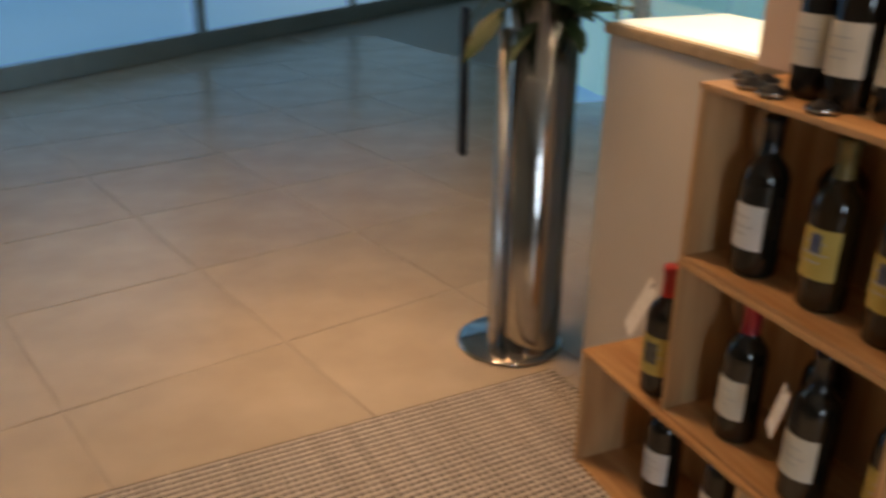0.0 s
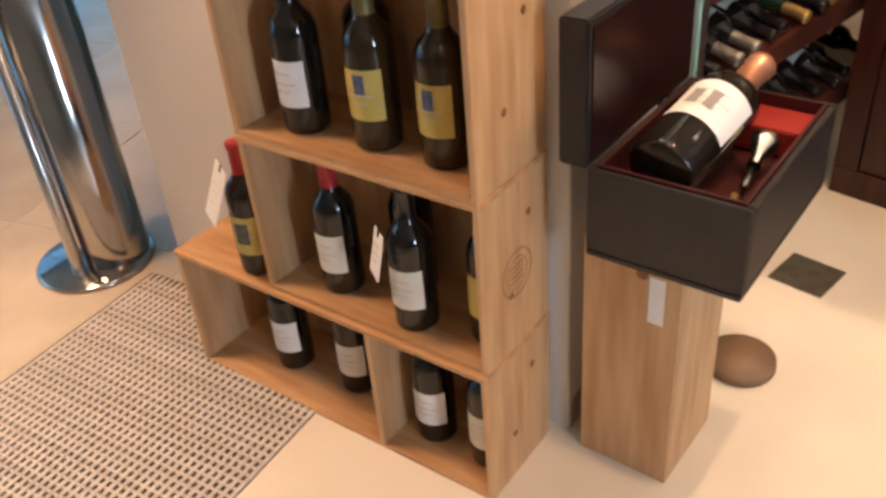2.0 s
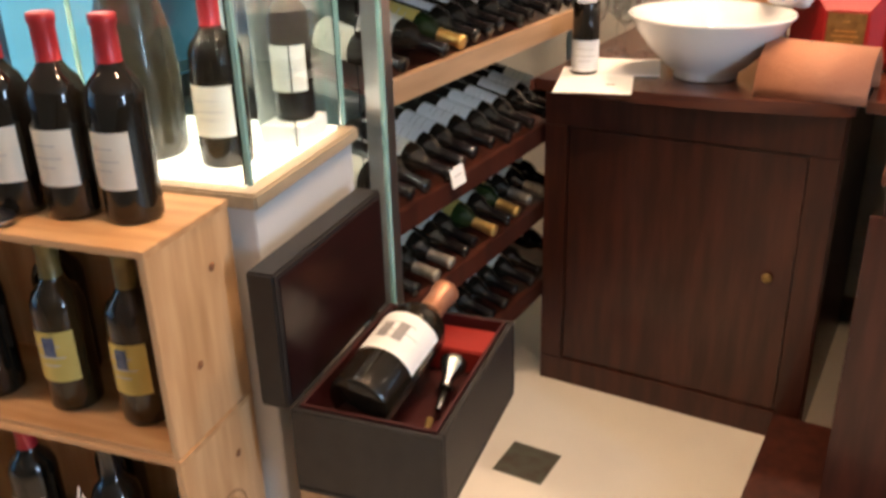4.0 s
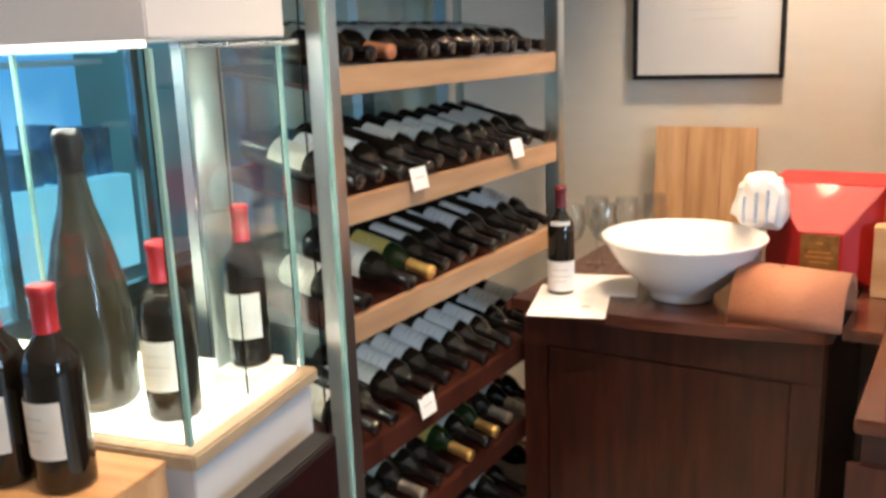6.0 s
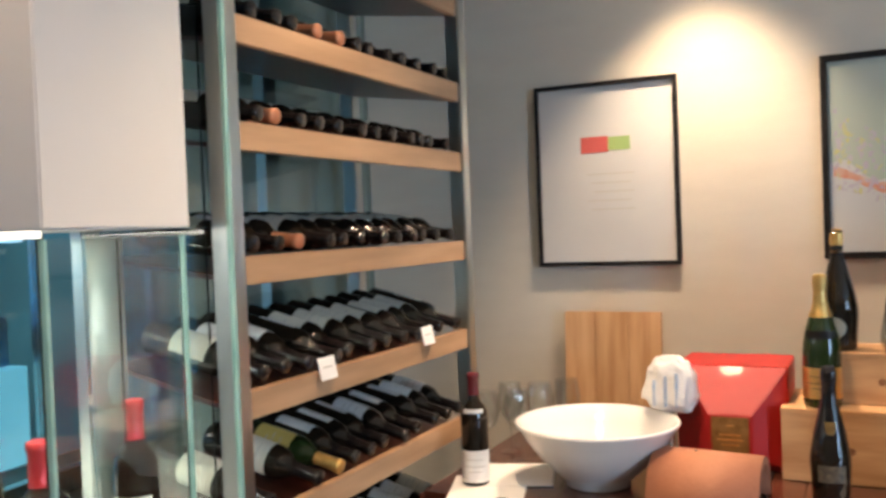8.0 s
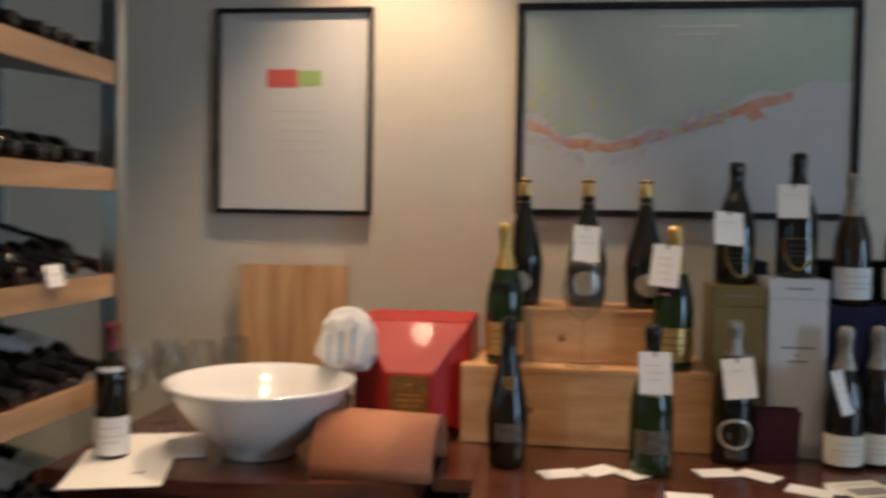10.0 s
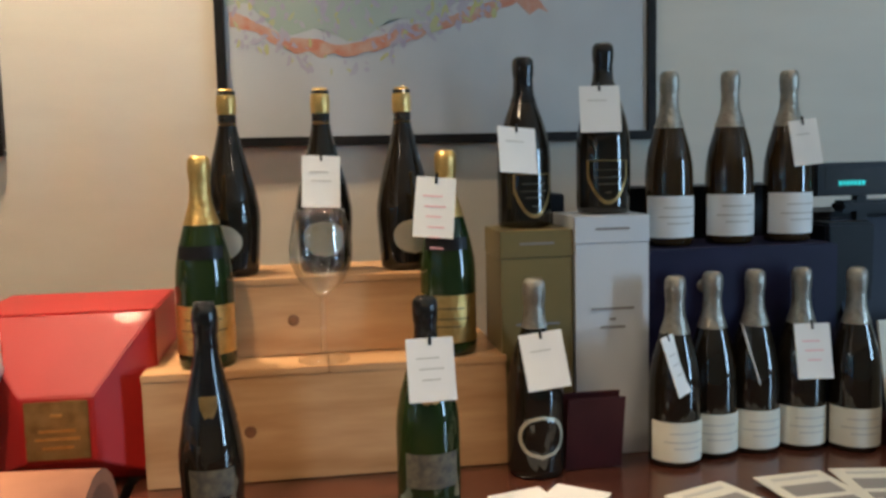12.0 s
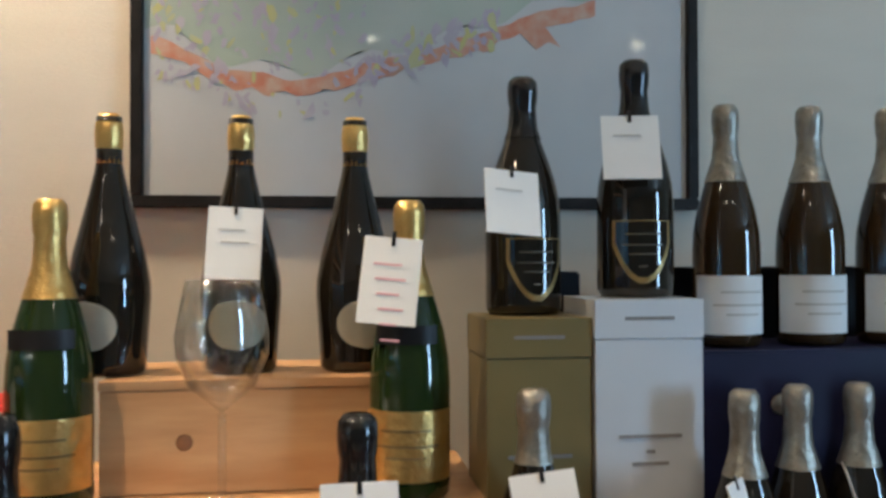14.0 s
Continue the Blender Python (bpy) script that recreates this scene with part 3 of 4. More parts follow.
# ---- chrome post with a plant ----
post = thing("chrome_planter_post", "tall chrome tube post on a round mirrored base", "post")
part("base_plate", lathe([(0, 0.012), (0.165, 0.012), (0.172, 0.006), (0.172, 0), (0, 0)][::-1], 40), M_CHROME, post)
part("tube", lathe([(0.105, 0.0125), (0.105, 1.10), (0.098, 1.105), (0.098, 1.06), (0, 1.06)], 36), M_CHROME, post, "", pose(0.05, -0.02, 0))
part("thin_tube", lathe([(0.018, 0.0125), (0.018, 1.02), (0, 1.02)], 16), M_STEEL, post, "", pose(-0.075, -0.06, 0))
part("black_panel", slab(-0.165, 0.0, 0.62, -0.145, 0.05, 1.06, 0.004), M_PLAST, post, "", pose(0, 0.06, 0))
post.matrix_world = pose(3.15, 4.385, 0)
rng = random.Random(4)
plant = thing("leafy_plant", "dark green leafy plant in the chrome tube", "plant", m=pose(3.20, 4.365, 1.06))
leaf = bmesh.new()
leaf_rows = [(0, 0), (0.018, 0.03), (0.026, 0.07), (0.018, 0.12), (0, 0.16)]
prev = None
for w, l in leaf_rows:
    row = [leaf.verts.new((-w, l, -l * l * 1.5)), leaf.verts.new((0, l, 0.006 - l * l * 1.5)), leaf.verts.new((w + 0.0001, l, -l * l * 1.5))]
    if prev:
        for q in range(2):
            leaf.faces.new((prev[q], prev[q + 1], row[q + 1], row[q]))
    prev = row
leaf0 = part("leaf", leaf, M_LEAF, plant)
leaf0.matrix_basis = pose(0, 0, 0.02)
for k in range(90):
    o = new("leaf", leaf0.data)
    o.parent = plant
    a = rng.uniform(0, 360)
    rr = rng.uniform(0.02, 0.16)
    o.matrix_basis = pose(rr * math.cos(radians(a)), rr * math.sin(radians(a)), rng.uniform(-0.02, 0.35), rng.uniform(-40, 50), rng.uniform(-30, 30), a - 90 + rng.uniform(-40, 40)) @ Matrix.Diagonal((1.2, rng.uniform(0.8, 1.5), 1, 1))
part("stem", lathe([(0.012, -0.0), (0.009, 0.3), (0, 0.38)], 8), M_LEAF, plant)

# ---- boxed bottle on a pine pedestal ----
ped = thing("pedestal", "upright narrow pine box used as a pedestal", "pedestal", m=pose(3.541, 2.664, 0, 0, 0, 8.5))
part("front_panel", slab(0, 0, 0, 0.012, 0.192, 0.548, 0.001), M_PINE_V, ped)
part("side_panel", slab(0.0125, 0, 0, 0.215, 0.012, 0.548, 0.001), M_PINE_V, ped)
part("side_panel", slab(0.0125, 0.18, 0, 0.215, 0.192, 0.548, 0.001), M_PINE_V, ped)
part("back_panel", slab(0.203, 0.0125, 0, 0.215, 0.1795, 0.548), M_PINE_V, ped)
part("top_board", slab(0.0125, 0.0125, 0.536, 0.2025, 0.1795, 0.548), M_PINE, ped)
part("sticker", slab(-0.0012, 0.030, 0.40, -0.0002, 0.060, 0.50), M_PAPER, ped, "white paper sticker")
for y, z in ((0.158, 0.522), (0.075, 0.50)):
    part("knot", lathe([(0, 0), (0.012, 0), (0.009, 0.001), (0, 0.0012)], 12), M_KNOT, ped, "", pose(-0.0002, y, z, 0, -90))
BX = pose(3.503, 2.540, 0.550, 0, 0, 9.5)
gift = thing("presentation_box", "open black presentation box with burgundy lining", "box", m=BX)
part("base", slab(0, 0, 0, 0.41, 0.272, 0.012, 0.002), M_LEATHER, gift)
for a in ((0, 0, 0.012, 0.272), (0.398, 0, 0.41, 0.272), (0.0125, 0, 0.3975, 0.012), (0.0125, 0.26, 0.3975, 0.272)):
    part("wall", slab(a[0], a[1], 0.0125, a[2], a[3], 0.168, 0.002), M_LEATHER, gift)
part("lining", slab(0.013, 0.013, 0.0125, 0.397, 0.259, 0.10), M_LINING, gift, "burgundy satin lining")
for a in ((0.013, 0.013, 0.019, 0.259), (0.391, 0.013, 0.397, 0.259), (0.019, 0.013, 0.391, 0.019), (0.019, 0.253, 0.391, 0.259)):
    part("lining_rim", slab(a[0], a[1], 0.1005, a[2], a[3], 0.172), M_LINING, gift)
lid = part("lid", slab(0, 0.274, 0.165, 0.41, 0.326, 0.415, 0.004), M_LEATHER, gift, "open lid")
part("lid_lining", slab(0.014, 0.2715, 0.178, 0.396, 0.2738, 0.402), M_LIDIN, lid)
part("corner_tray", slab(0.30, 0.02, 0.101, 0.39, 0.15, 0.150, 0.003), M_TRAY, gift, "bright red corner tray")
lying = bottle("b", M_GLASSD, M_COPPER, M_LABELW, "large wine bottle with a white picture label lying in the box", lab=(0.075, 0.165, 80), foil_low=0.222)
part("print_patch", band(0.0392, 0.10, 0.135, 160, 178, 6), M_INK, lying)
part("print_patch", band(0.0392, 0.10, 0.140, 188, 205, 6), M_INK, lying)
lying.matrix_world = BX @ pose(0.050, 0.170, 0.164, 0, 80, -6) @ Matrix.Diagonal((1.6, 1.6, 1.16, 1))
pourer = thing("wine_pourer", "small silvery metal pourer set beside the boxed bottle", "pourer")
part("funnel", lathe([(0.012, 0), (0.010, 0.02), (0.024, 0.05), (0.026, 0.062), (0.022, 0.062), (0, 0.03)], 18), M_STEEL, pourer)
part("stem", lathe([(0.006, -0.05), (0.005, 0), (0, 0.001)], 10), M_STEEL, pourer)
pourer.matrix_world = BX @ pose(0.19, 0.065, 0.135, 0, 72, 4)
screw = thing("corkscrew", "small gilt corkscrew in the box", "corkscrew")
part("handle", lathe([(0, -0.03), (0.006, -0.028), (0.005, 0), (0.007, 0.028), (0, 0.03)], 10), M_BRASS, screw)
screw.matrix_world = BX @ pose(0.085, 0.060, 0.115, 0, 80, 10)
drain = thing("drain_cover", "square brown drain cover in the pale floor", "drain cover", m=pose(4.295, 2.712, 0.0))
part("plate", slab(0, 0, 0.0025, 0.142, 0.145, 0.0075, 0.001), M_DRAIN, drain)
foot = thing("round_foot", "round brown wooden disc on the floor", "disc", m=pose(3.95, 2.735, 0.0022))
part("disc", lathe([(0, 0), (0.075, 0), (0.08, 0.006), (0.078, 0.03), (0, 0.03)], 28), mat("brown_disc", (0.22, 0.13, 0.075), 0.6, 0, (0.17, 0.10, 0.055), 10), foot)

# ---- bottle rack ----
RX0, RX1, RY = 4.03, 5.06, 2.957
rack = thing("wine_rack", "tall metal and wood wine rack with sloped shelves", "wine rack")
for px in (RX0 - 0.045, RX1):
    for py in (RY - 0.012, RY + 0.36):
        part("post", slab(px, py, 0.002, px + 0.045, py + 0.045, CEIL - 0.002, 0.003), M_ALU, rack)
part("glass_back", slab(RX0, RY + 0.42, 0.05, RX1 + 0.2, RY + 0.426, CEIL - 0.002), M_TINT, rack).visible_shadow = False
part("back_mullion", slab(RX0 + 0.66, RY + 0.427, 0.05, RX0 + 0.72, RY + 0.46, CEIL - 0.002), M_ALU, rack)
part("glass_side", slab(RX0 - 0.055, RY + 0.04, 0.05, RX0 - 0.049, RY + 0.36, CEIL - 0.002), M_PANE, rack).visible_shadow = False
part("glass_edge", slab(RX0 - 0.056, RY - 0.022, 0.05, RX0 - 0.047, RY - 0.0135, CEIL - 0.002), M_EDGE, rack)
SHELVES = (0.34, 0.60, 0.84, 1.135, 1.385, 1.645, 1.905, 2.11, 2.36)
lay_sets = []
for foil, lab_m, gl, wd in ((M_BLKF, M_LABELW, M_GLASSD, "dark bottle with white label lying on the rack"), (M_BLKF, M_LABEL, M_GLASSD, "dark bottle with cream label lying on the rack"), (M_COPPER, M_LABELW, M_GLASSD, "dark bottle with coppery capsule lying on the rack"), (M_SILV, M_LABEL, M_GLASSD, "dark bottle with silver capsule lying on the rack"), (M_GOLD, M_LABELY, M_GLASSG, "green bottle with yellow label lying on the rack")):
    lay_sets.append(bottle("b", gl, foil, lab_m, wd, group="bottles on the rack", lab=(0.078, 0.174, 75), face=90))
used = set()
rng = random.Random(11)
for si, z in enumerate(SHELVES):
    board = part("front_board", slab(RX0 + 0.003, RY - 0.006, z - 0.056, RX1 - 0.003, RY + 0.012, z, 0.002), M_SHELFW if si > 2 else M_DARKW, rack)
    bm = slab(RX0 + 0.004, RY + 0.013, -0.010, RX1 - 0.004, RY + 0.36, 0.0)
    tilt = 14 if si < 5 else 8
    part("shelf", bm, M_DARKW, rack, "", Matrix.Translation((0, RY, z - 0.045)) @ pose(0, 0, 0, tilt) @ Matrix.Translation((0, -RY, 0)))
    kind0 = rng.choice((0, 1))
    n = 12
    for k in range(n):
        if rng.random() < 0.06 and si < 4:
            continue
        if rng.random() < 0.45:
            kind0 = rng.choice((0, 0, 1, 1, 0, 2, 3, 4) if si < 3 else (0, 1, 0, 1, 0, 1, 0, 2, 4))
        src = lay_sets[kind0 if kind0 != 4 or si < 4 else 1]
        x = RX0 + 0.062 + k * 0.0825 + rng.uniform(-0.003, 0.003)
        m = pose(x, RY, z - 0.018, tilt) @ pose(0, 0.312 + rng.uniform(-0.012, 0.008), 0.0385, 90, 0, rng.uniform(-3, 3)) @ pose(0, 0, 0, 0, 0, rng.uniform(-75, 75))
        if kind0 not in used and src is lay_sets[kind0]:
            used.add(kind0)
            src.matrix_world = m
        else:
            copy_thing(src, m)
for q, src in enumerate(lay_sets):
    if q not in used:
        src.matrix_world = pose(RX0 + 0.1 + 0.09 * q, RY, SHELVES[0] + 0.03, 14) @ pose(0, 0.318, 0.11, 90)
for x, z in ((4.29, 1.39), (4.78, 1.40), (4.285, 0.85)):
    price = thing("price_card", "small white price card clipped on the rack shelf", "price card", "rack price cards", m=pose(x, RY - 0.010, z + 0.02, -12))
    part("card", slab(-0.032, -0.002, -0.045, 0.032, 0, 0.004, 0.0006), M_PAPER, price)
    part("writing", slab(-0.02, -0.0032, -0.02, 0.018, -0.0022, -0.016), M_INKL, price)

# ---- cabinet under the bowl ----
cab = thing("wood_cabinet", "dark red wooden cabinet with a panelled front", "cabinet")
top = bmesh.new()
outline = [(5.62, 2.135), (4.80, 2.135)]
for k in range(13):
    v = k / 12
    outline.append((4.80 - 0.085 * math.sin(math.pi * v * 0.75 + 0.15), 2.15 + (2.95 - 2.15) * v))
outline += [(4.72, 2.953), (5.62, 2.953)]
vs = [top.verts.new((x, y, TOP - 0.032)) for x, y in outline]
f = top.faces.new(vs)
ext = bmesh.ops.extrude_face_region(top, geom=[f])
bmesh.ops.translate(top, vec=(0, 0, 0.032), verts=[v for v in ext["geom"] if isinstance(v, bmesh.types.BMVert)])
bmesh.ops.recalc_face_normals(top, faces=top.faces)
part("top", top, M_DARKT, cab, "polished dark wooden top")
part("body", slab(4.815, 2.145, 0.002, 5.60, 2.945, TOP - 0.033, 0.003), M_DARKW, cab)
part("frame_rail", slab(4.797, 2.15, TOP - 0.14, 4.8145, 2.94, TOP - 0.034, 0.002), M_DARKW, cab)
part("frame_rail", slab(4.797, 2.15, 0.003, 4.8145, 2.94, 0.09, 0.002), M_DARKW, cab)
for y in (2.15, 2.87):
    part("frame_stile", slab(4.797, y, 0.0905, 4.8145, y + 0.07, TOP - 0.1405, 0.002), M_DARKW, cab)
cd = part("door", slab(4.803, 2.223, 0.094, 4.8142, 2.867, TOP - 0.145, 0.003), M_DARKW, cab)
part("knob", lathe([(0, 0), (0.012, 0.002), (0.014, 0.008), (0.006, 0.014), (0.005, 0.02), (0, 0.02)], 14), M_BRASS, cd, "small brass knob", pose(4.785, 2.285, 0.50, 0, 90))

# ---- long counter for the champagne ----
long_c = thing("long_counter", "long dark reddish wooden counter", "counter")
part("top", slab(4.30, -0.35, TOP - 0.030, 5.625, 2.03, TOP, 0.004), M_DARKT, long_c, "polished dark wooden top")
part("body", slab(4.335, -0.33, 0.003, 5.60, 2.018, TOP - 0.031, 0.002), mat("counter_side_wood", (0.035, 0.009, 0.006), 0.55, 0, (0.052, 0.014, 0.008), 4, (8, 8, 1)), long_c)
for k in range(4):
    part("panel", slab(4.325, -0.30 + 0.6 * k, 0.10, 4.3342, 0.24 + 0.6 * k, TOP - 0.10, 0.002), M_DARKW, long_c)

part("end_top", slab(4.83, 2.0305, TOP - 0.030, 5.625, 2.118, TOP, 0.003), M_DARKT, long_c)
low_step = thing("wooden_step", "low dark red wooden step before the counter", "step")
part("tread", slab(3.98, 1.2, 0.003, 4.322, 2.215, 0.10, 0.004), M_DARKW, low_step)
part("tread_end", slab(4.3225, 2.02, 0.003, 4.78, 2.215, 0.10, 0.004), M_DARKW, low_step)

# things on the cabinet
bowl = thing("ceramic_bowl", "large white ceramic bowl on the wooden cabinet", "bowl", m=pose(4.945, 2.535, TOP + 0.001))
part("bowl_wall", lathe([(0, 0.0), (0.080, 0), (0.086, 0.004), (0.084, 0.016), (0.110, 0.035), (0.155, 0.080), (0.190, 0.125), (0.211, 0.160), (0.217, 0.166), (0.214, 0.172), (0.206, 0.168), (0.184, 0.128), (0.150, 0.085), (0.105, 0.042), (0.07, 0.024), (0, 0.02)], 48), M_CERAM, bowl)
pap = thing("paper_sheets", "white paper sheets lying at the cabinet's edge", "paper", m=pose(4.61, 2.84, TOP + 0.001, 0, 0, 17))
part("sheet", slab(0.0, -0.20, 0, 0.30, 0, 0.0015), M_PAPER, pap)
part("sheet", slab(0.20, -0.27, 0.0016, 0.42, -0.06, 0.003), M_PAPER, pap)
part("writing", slab(0.09, -0.155, 0.0016, 0.1, -0.13, 0.0022), M_INK, pap)
bw = bottle("b", M_GLASSD, mat("wine_red_foil", (0.13, 0.012, 0.018), 0.35, 0.1, (0.09, 0.01, 0.014), 30), M_LABELW, "dark wine bottle with low white label standing on the paper", lab=(0.010, 0.095, 80), foil_low=0.24)
part("neck_label", band(0.0345, 0.193, 0.206, 130, 230, 10), M_LABELW, bw)
put_at(bw, 4.845, 2.845, TOP + 0.0035, 20)
glass = thing("wine_glass", "clear stemmed wine glass", "glass", "wine glasses")
GP = [(0, 0.0), (0.034, 0.0), (0.034, 0.002), (0.010, 0.006), (0.004, 0.012), (0.0035, 0.085), (0.010, 0.095), (0.030, 0.112), (0.041, 0.140), (0.042, 0.160), (0.036, 0.195), (0.033, 0.212), (0.032, 0.212), (0.035, 0.195), (0.0408, 0.160), (0.0398, 0.141), (0.029, 0.1135), (0.008, 0.098), (0, 0.096)]
part("foot", lathe(GP[:5], 28), M_THIN, glass).visible_shadow = False
part("stem", lathe([(0, 0.0121)] + [(r, z + 0.0002) for r, z in GP[4:6]] + [(0, 0.0852)], 16), M_THIN, glass).visible_shadow = False
part("bowl", lathe([(0, 0.0856)] + GP[6:], 32), M_THIN, glass).visible_shadow = False
glass.matrix_world = pose(5.05, 2.90, TOP + 0.001)
for x, y in ((5.10, 2.82), (5.20, 2.88), (5.22, 2.79), (5.30, 2.73)):
    copy_thing(glass, pose(x, y, TOP + 0.001))
board = thing("cutting_board", "pale wooden board leaning on the wall", "board", m=pose(5.575, 2.495, TOP + 0.001, 0, 4))
part("plank", slab(0, 0, 0, 0.016, 0.108, 0.392, 0.002), M_PINE_V, board)
part("plank", slab(0, 0.109, 0, 0.016, 0.222, 0.392, 0.002), M_PINE_V, board)
part("plank", slab(0, 0.223, 0, 0.016, 0.330, 0.392, 0.002), M_PINE_V, board)
red = thing("red_gift_box", "red lacquered gift box with a brass plaque", "box", m=pose(5.20, 2.085, TOP + 0.001))
part("body", slab(0, -0.008, 0, 0.235, 0.288, 0.285, 0.003), M_BOXRED, red)
front = bmesh.new()
outer = [front.verts.new(c) for c in ((-0.001, -0.008, 0.003), (-0.001, 0.288, 0.003), (-0.001, 0.288, 0.284), (-0.001, -0.008, 0.284))]
inner = [front.verts.new(c) for c in ((-0.080, 0.080, 0.060), (-0.080, 0.190, 0.060), (-0.080, 0.190, 0.165), (-0.080, 0.080, 0.165))]
front.faces.new(inner)
front.faces.new(outer[::-1])
for k in range(4):
    front.faces.new((outer[k], outer[(k + 1) % 4], inner[(k + 1) % 4], inner[k]))
bmesh.ops.recalc_face_normals(front, faces=front.faces)
bmesh.ops.bevel(front, geom=list(front.edges), offset=0.002, segments=2, affect="EDGES")
part("front_facet", front, M_BOXRED, red, "bevelled pyramid front")
pl = part("plaque", slab(-0.0835, 0.087, 0.065, -0.0805, 0.183, 0.159, 0.001), M_BRASS, red, "dull brass plaque")
for z, w in ((0.146, 0.009), (0.121, 0.028), (0.108, 0.034), (0.094, 0.024)):
    part("engraving", slab(-0.0846, 0.135 - w, z - 0.0115, -0.0836, 0.135 + w, z - 0.0065), M_GOLD, pl)
towel = thing("towel", "crumpled white towel draped over a holder", "towel", m=pose(5.12, 2.375, TOP))
tb = bmesh.new()
bmesh.ops.create_icosphere(tb, subdivisions=4, radius=1.0)
for v in tb.verts:
    q = Vector([math.copysign(abs(c) ** 0.62, c) for c in v.co])
    wide = 1.0 - 0.16 * q.z + 0.10 * math.sin(q.y * 7 + 2 * q.x) * max(0, 0.4 - q.z)
    d = wide + 0.16 * noise.noise(v.co * 2.1) + 0.13 * noise.noise(v.co * 4.5) + 0.05 * noise.noise(v.co * 9)
    v.co = Vector((q.x * 0.048 * d, q.y * 0.066 * d, q.z * 0.072 * (1 + 0.22 * noise.noise(v.co * 2.6 + Vector((3, 1, 0)))) + 0.246))
for f in tb.faces:
    f.smooth = True
part("cloth", tb, M_CLOTH, towel)
M_TOWELP = mat("blue_cloth_print", (0.22, 0.36, 0.55), 0.9, 0, (0.45, 0.50, 0.58), 60)
for k in range(3):
    part("print_stripe", slab(-0.060, 0.030 - 0.030 * k, 0.190, -0.044, 0.036 - 0.030 * k, 0.262 + 0.01 * k, 0.002), M_TOWELP, towel, "faint blue printed stripe")
part("stand", lathe([(0.045, 0.001), (0.045, 0.006), (0.008, 0.012), (0.008, 0.19), (0, 0.19)], 16), M_STEEL, towel)
roof = thing("roof_tile", "curved terracotta roof tile on the cabinet", "tile", m=pose(4.80, 2.135, TOP + 0.001))
arc = bmesh.new()
rows = []
for k in range(15):
    a = radians(180 * k / 14)
    rows.append([arc.verts.new((x, 0.115 + (r0 + tp) * math.cos(a) * 1.0, (r0 + tp) * math.sin(a) * 1.05)) for x, tp, r0 in ((0, 0, 0.100), (0, 0, 0.118), (0.26, -0.006, 0.118), (0.26, -0.006, 0.100))])
for a, b in zip(rows, rows[1:]):
    for k in range(4):
        arc.faces.new((a[k], a[(k + 1) % 4], b[(k + 1) % 4], b[k])).smooth = k in (1, 3)
arc.faces.new(rows[0])
arc.faces.new(rows[-1][::-1])
bmesh.ops.recalc_face_normals(arc, faces=arc.faces)
part("shell", arc, M_TERRA, roof)
roof.matrix_world = pose(4.785, 2.375, TOP + 0.001, 0, 0, -92)
part("nail_hole", lathe([(0, 0.0), (0.007, 0), (0.006, 0.001), (0, 0.0011)], 12), M_BLACK, roof, "", pose(0.10, 0.115, 0.1205))

# ---- champagne display ----
def closed_crate(label, x0, y0, z0, x1, y1, z1):
    ob = thing("crate", label, "wine crate", "closed pine crates", m=pose(x0, y0, z0))
    w, d, h = y1 - y0, x1 - x0, z1 - z0
    part("front_board", slab(0, 0, 0, 0.012, w, h - 0.0125, 0.001), M_PINE, ob)
    part("side_board", slab(0.0125, 0, 0, d, 0.012, h - 0.0125), M_PINE, ob)
    part("side_board", slab(0.0125, w - 0.012, 0, d, w, h - 0.0125), M_PINE, ob)
    part("back_board", slab(d - 0.012, 0.0125, 0, d, w - 0.0125, h - 0.0125), M_PINE, ob)
    part("lid_board", slab(-0.002, -0.001, h - 0.012, d, w * 0.5 - 0.001, h, 0.001), M_PINE, ob)
    part("lid_board", slab(-0.002, w * 0.5, h - 0.012, d, w + 0.001, h, 0.001), M_PINE, ob)
    part("knot", lathe([(0, 0), (0.010, 0), (0.008, 0.001), (0, 0.0012)], 12), M_KNOT, ob, "", pose(-0.0003, w * 0.72, h * 0.45, 0, -90))
    return ob


closed_crate("long pine wine crate lying on the dark counter", 5.13, 1.496, TOP + 0.001, 5.42, 2.092, 1.18)
closed_crate("smaller pine wine crate on the long crate", 5.22, 1.60, 1.181, 5.42, 1.947, 1.316)
CH = "bottles on the champagne display"
TG = (0.064, 0.088)
sl = bottle("s", M_GLASSD, M_GOLD, M_DISC, "dark sloped sparkling-wine bottle with gold foil and round label", group=CH, lab=(0.030, 0.092, 44), face=168, foil_low=0.27, shape="oval")
part("neck_band", lathe([(0.0168, 0.250), (0.0152, 0.268)], 16), M_BLACK, sl)
s3 = copy_thing(sl, pose(5.29, 1.645, 1.317, 0, 0, 28))
s2 = copy_thing(sl, pose(5.29, 1.952, 1.317, 0, 0, -10))
s2["label"] = "dark sloped sparkling-wine bottle beside the crate's end"
put_at(sl, 5.29, 1.790, 1.317, 10)
tag_card(sl, 0.066, 0.092, (-0.034, 0.009, 0.206), -8, -6, M_INKL, 2, 3)
bg = bottle("c", M_GLASSG, M_GOLD, M_GOLD, "green champagne bottle with gold foil and wide gold label", group=CH, lab=(0.022, 0.096, 80), foil_low=0.215)
part("neck_label", band(0.0425, 0.165, 0.185, 130, 230, 10), M_BLACK, bg)
put_at(bg, 5.185, 1.992, 1.181, 0)
bg2 = copy_thing(bg, pose(5.180, 1.585, 1.181, 0, 0, -12))
tag_card(bg2, 0.062, 0.094, (-0.030, 0.012, 0.277), -10, 4, M_INKP, 6, 5)
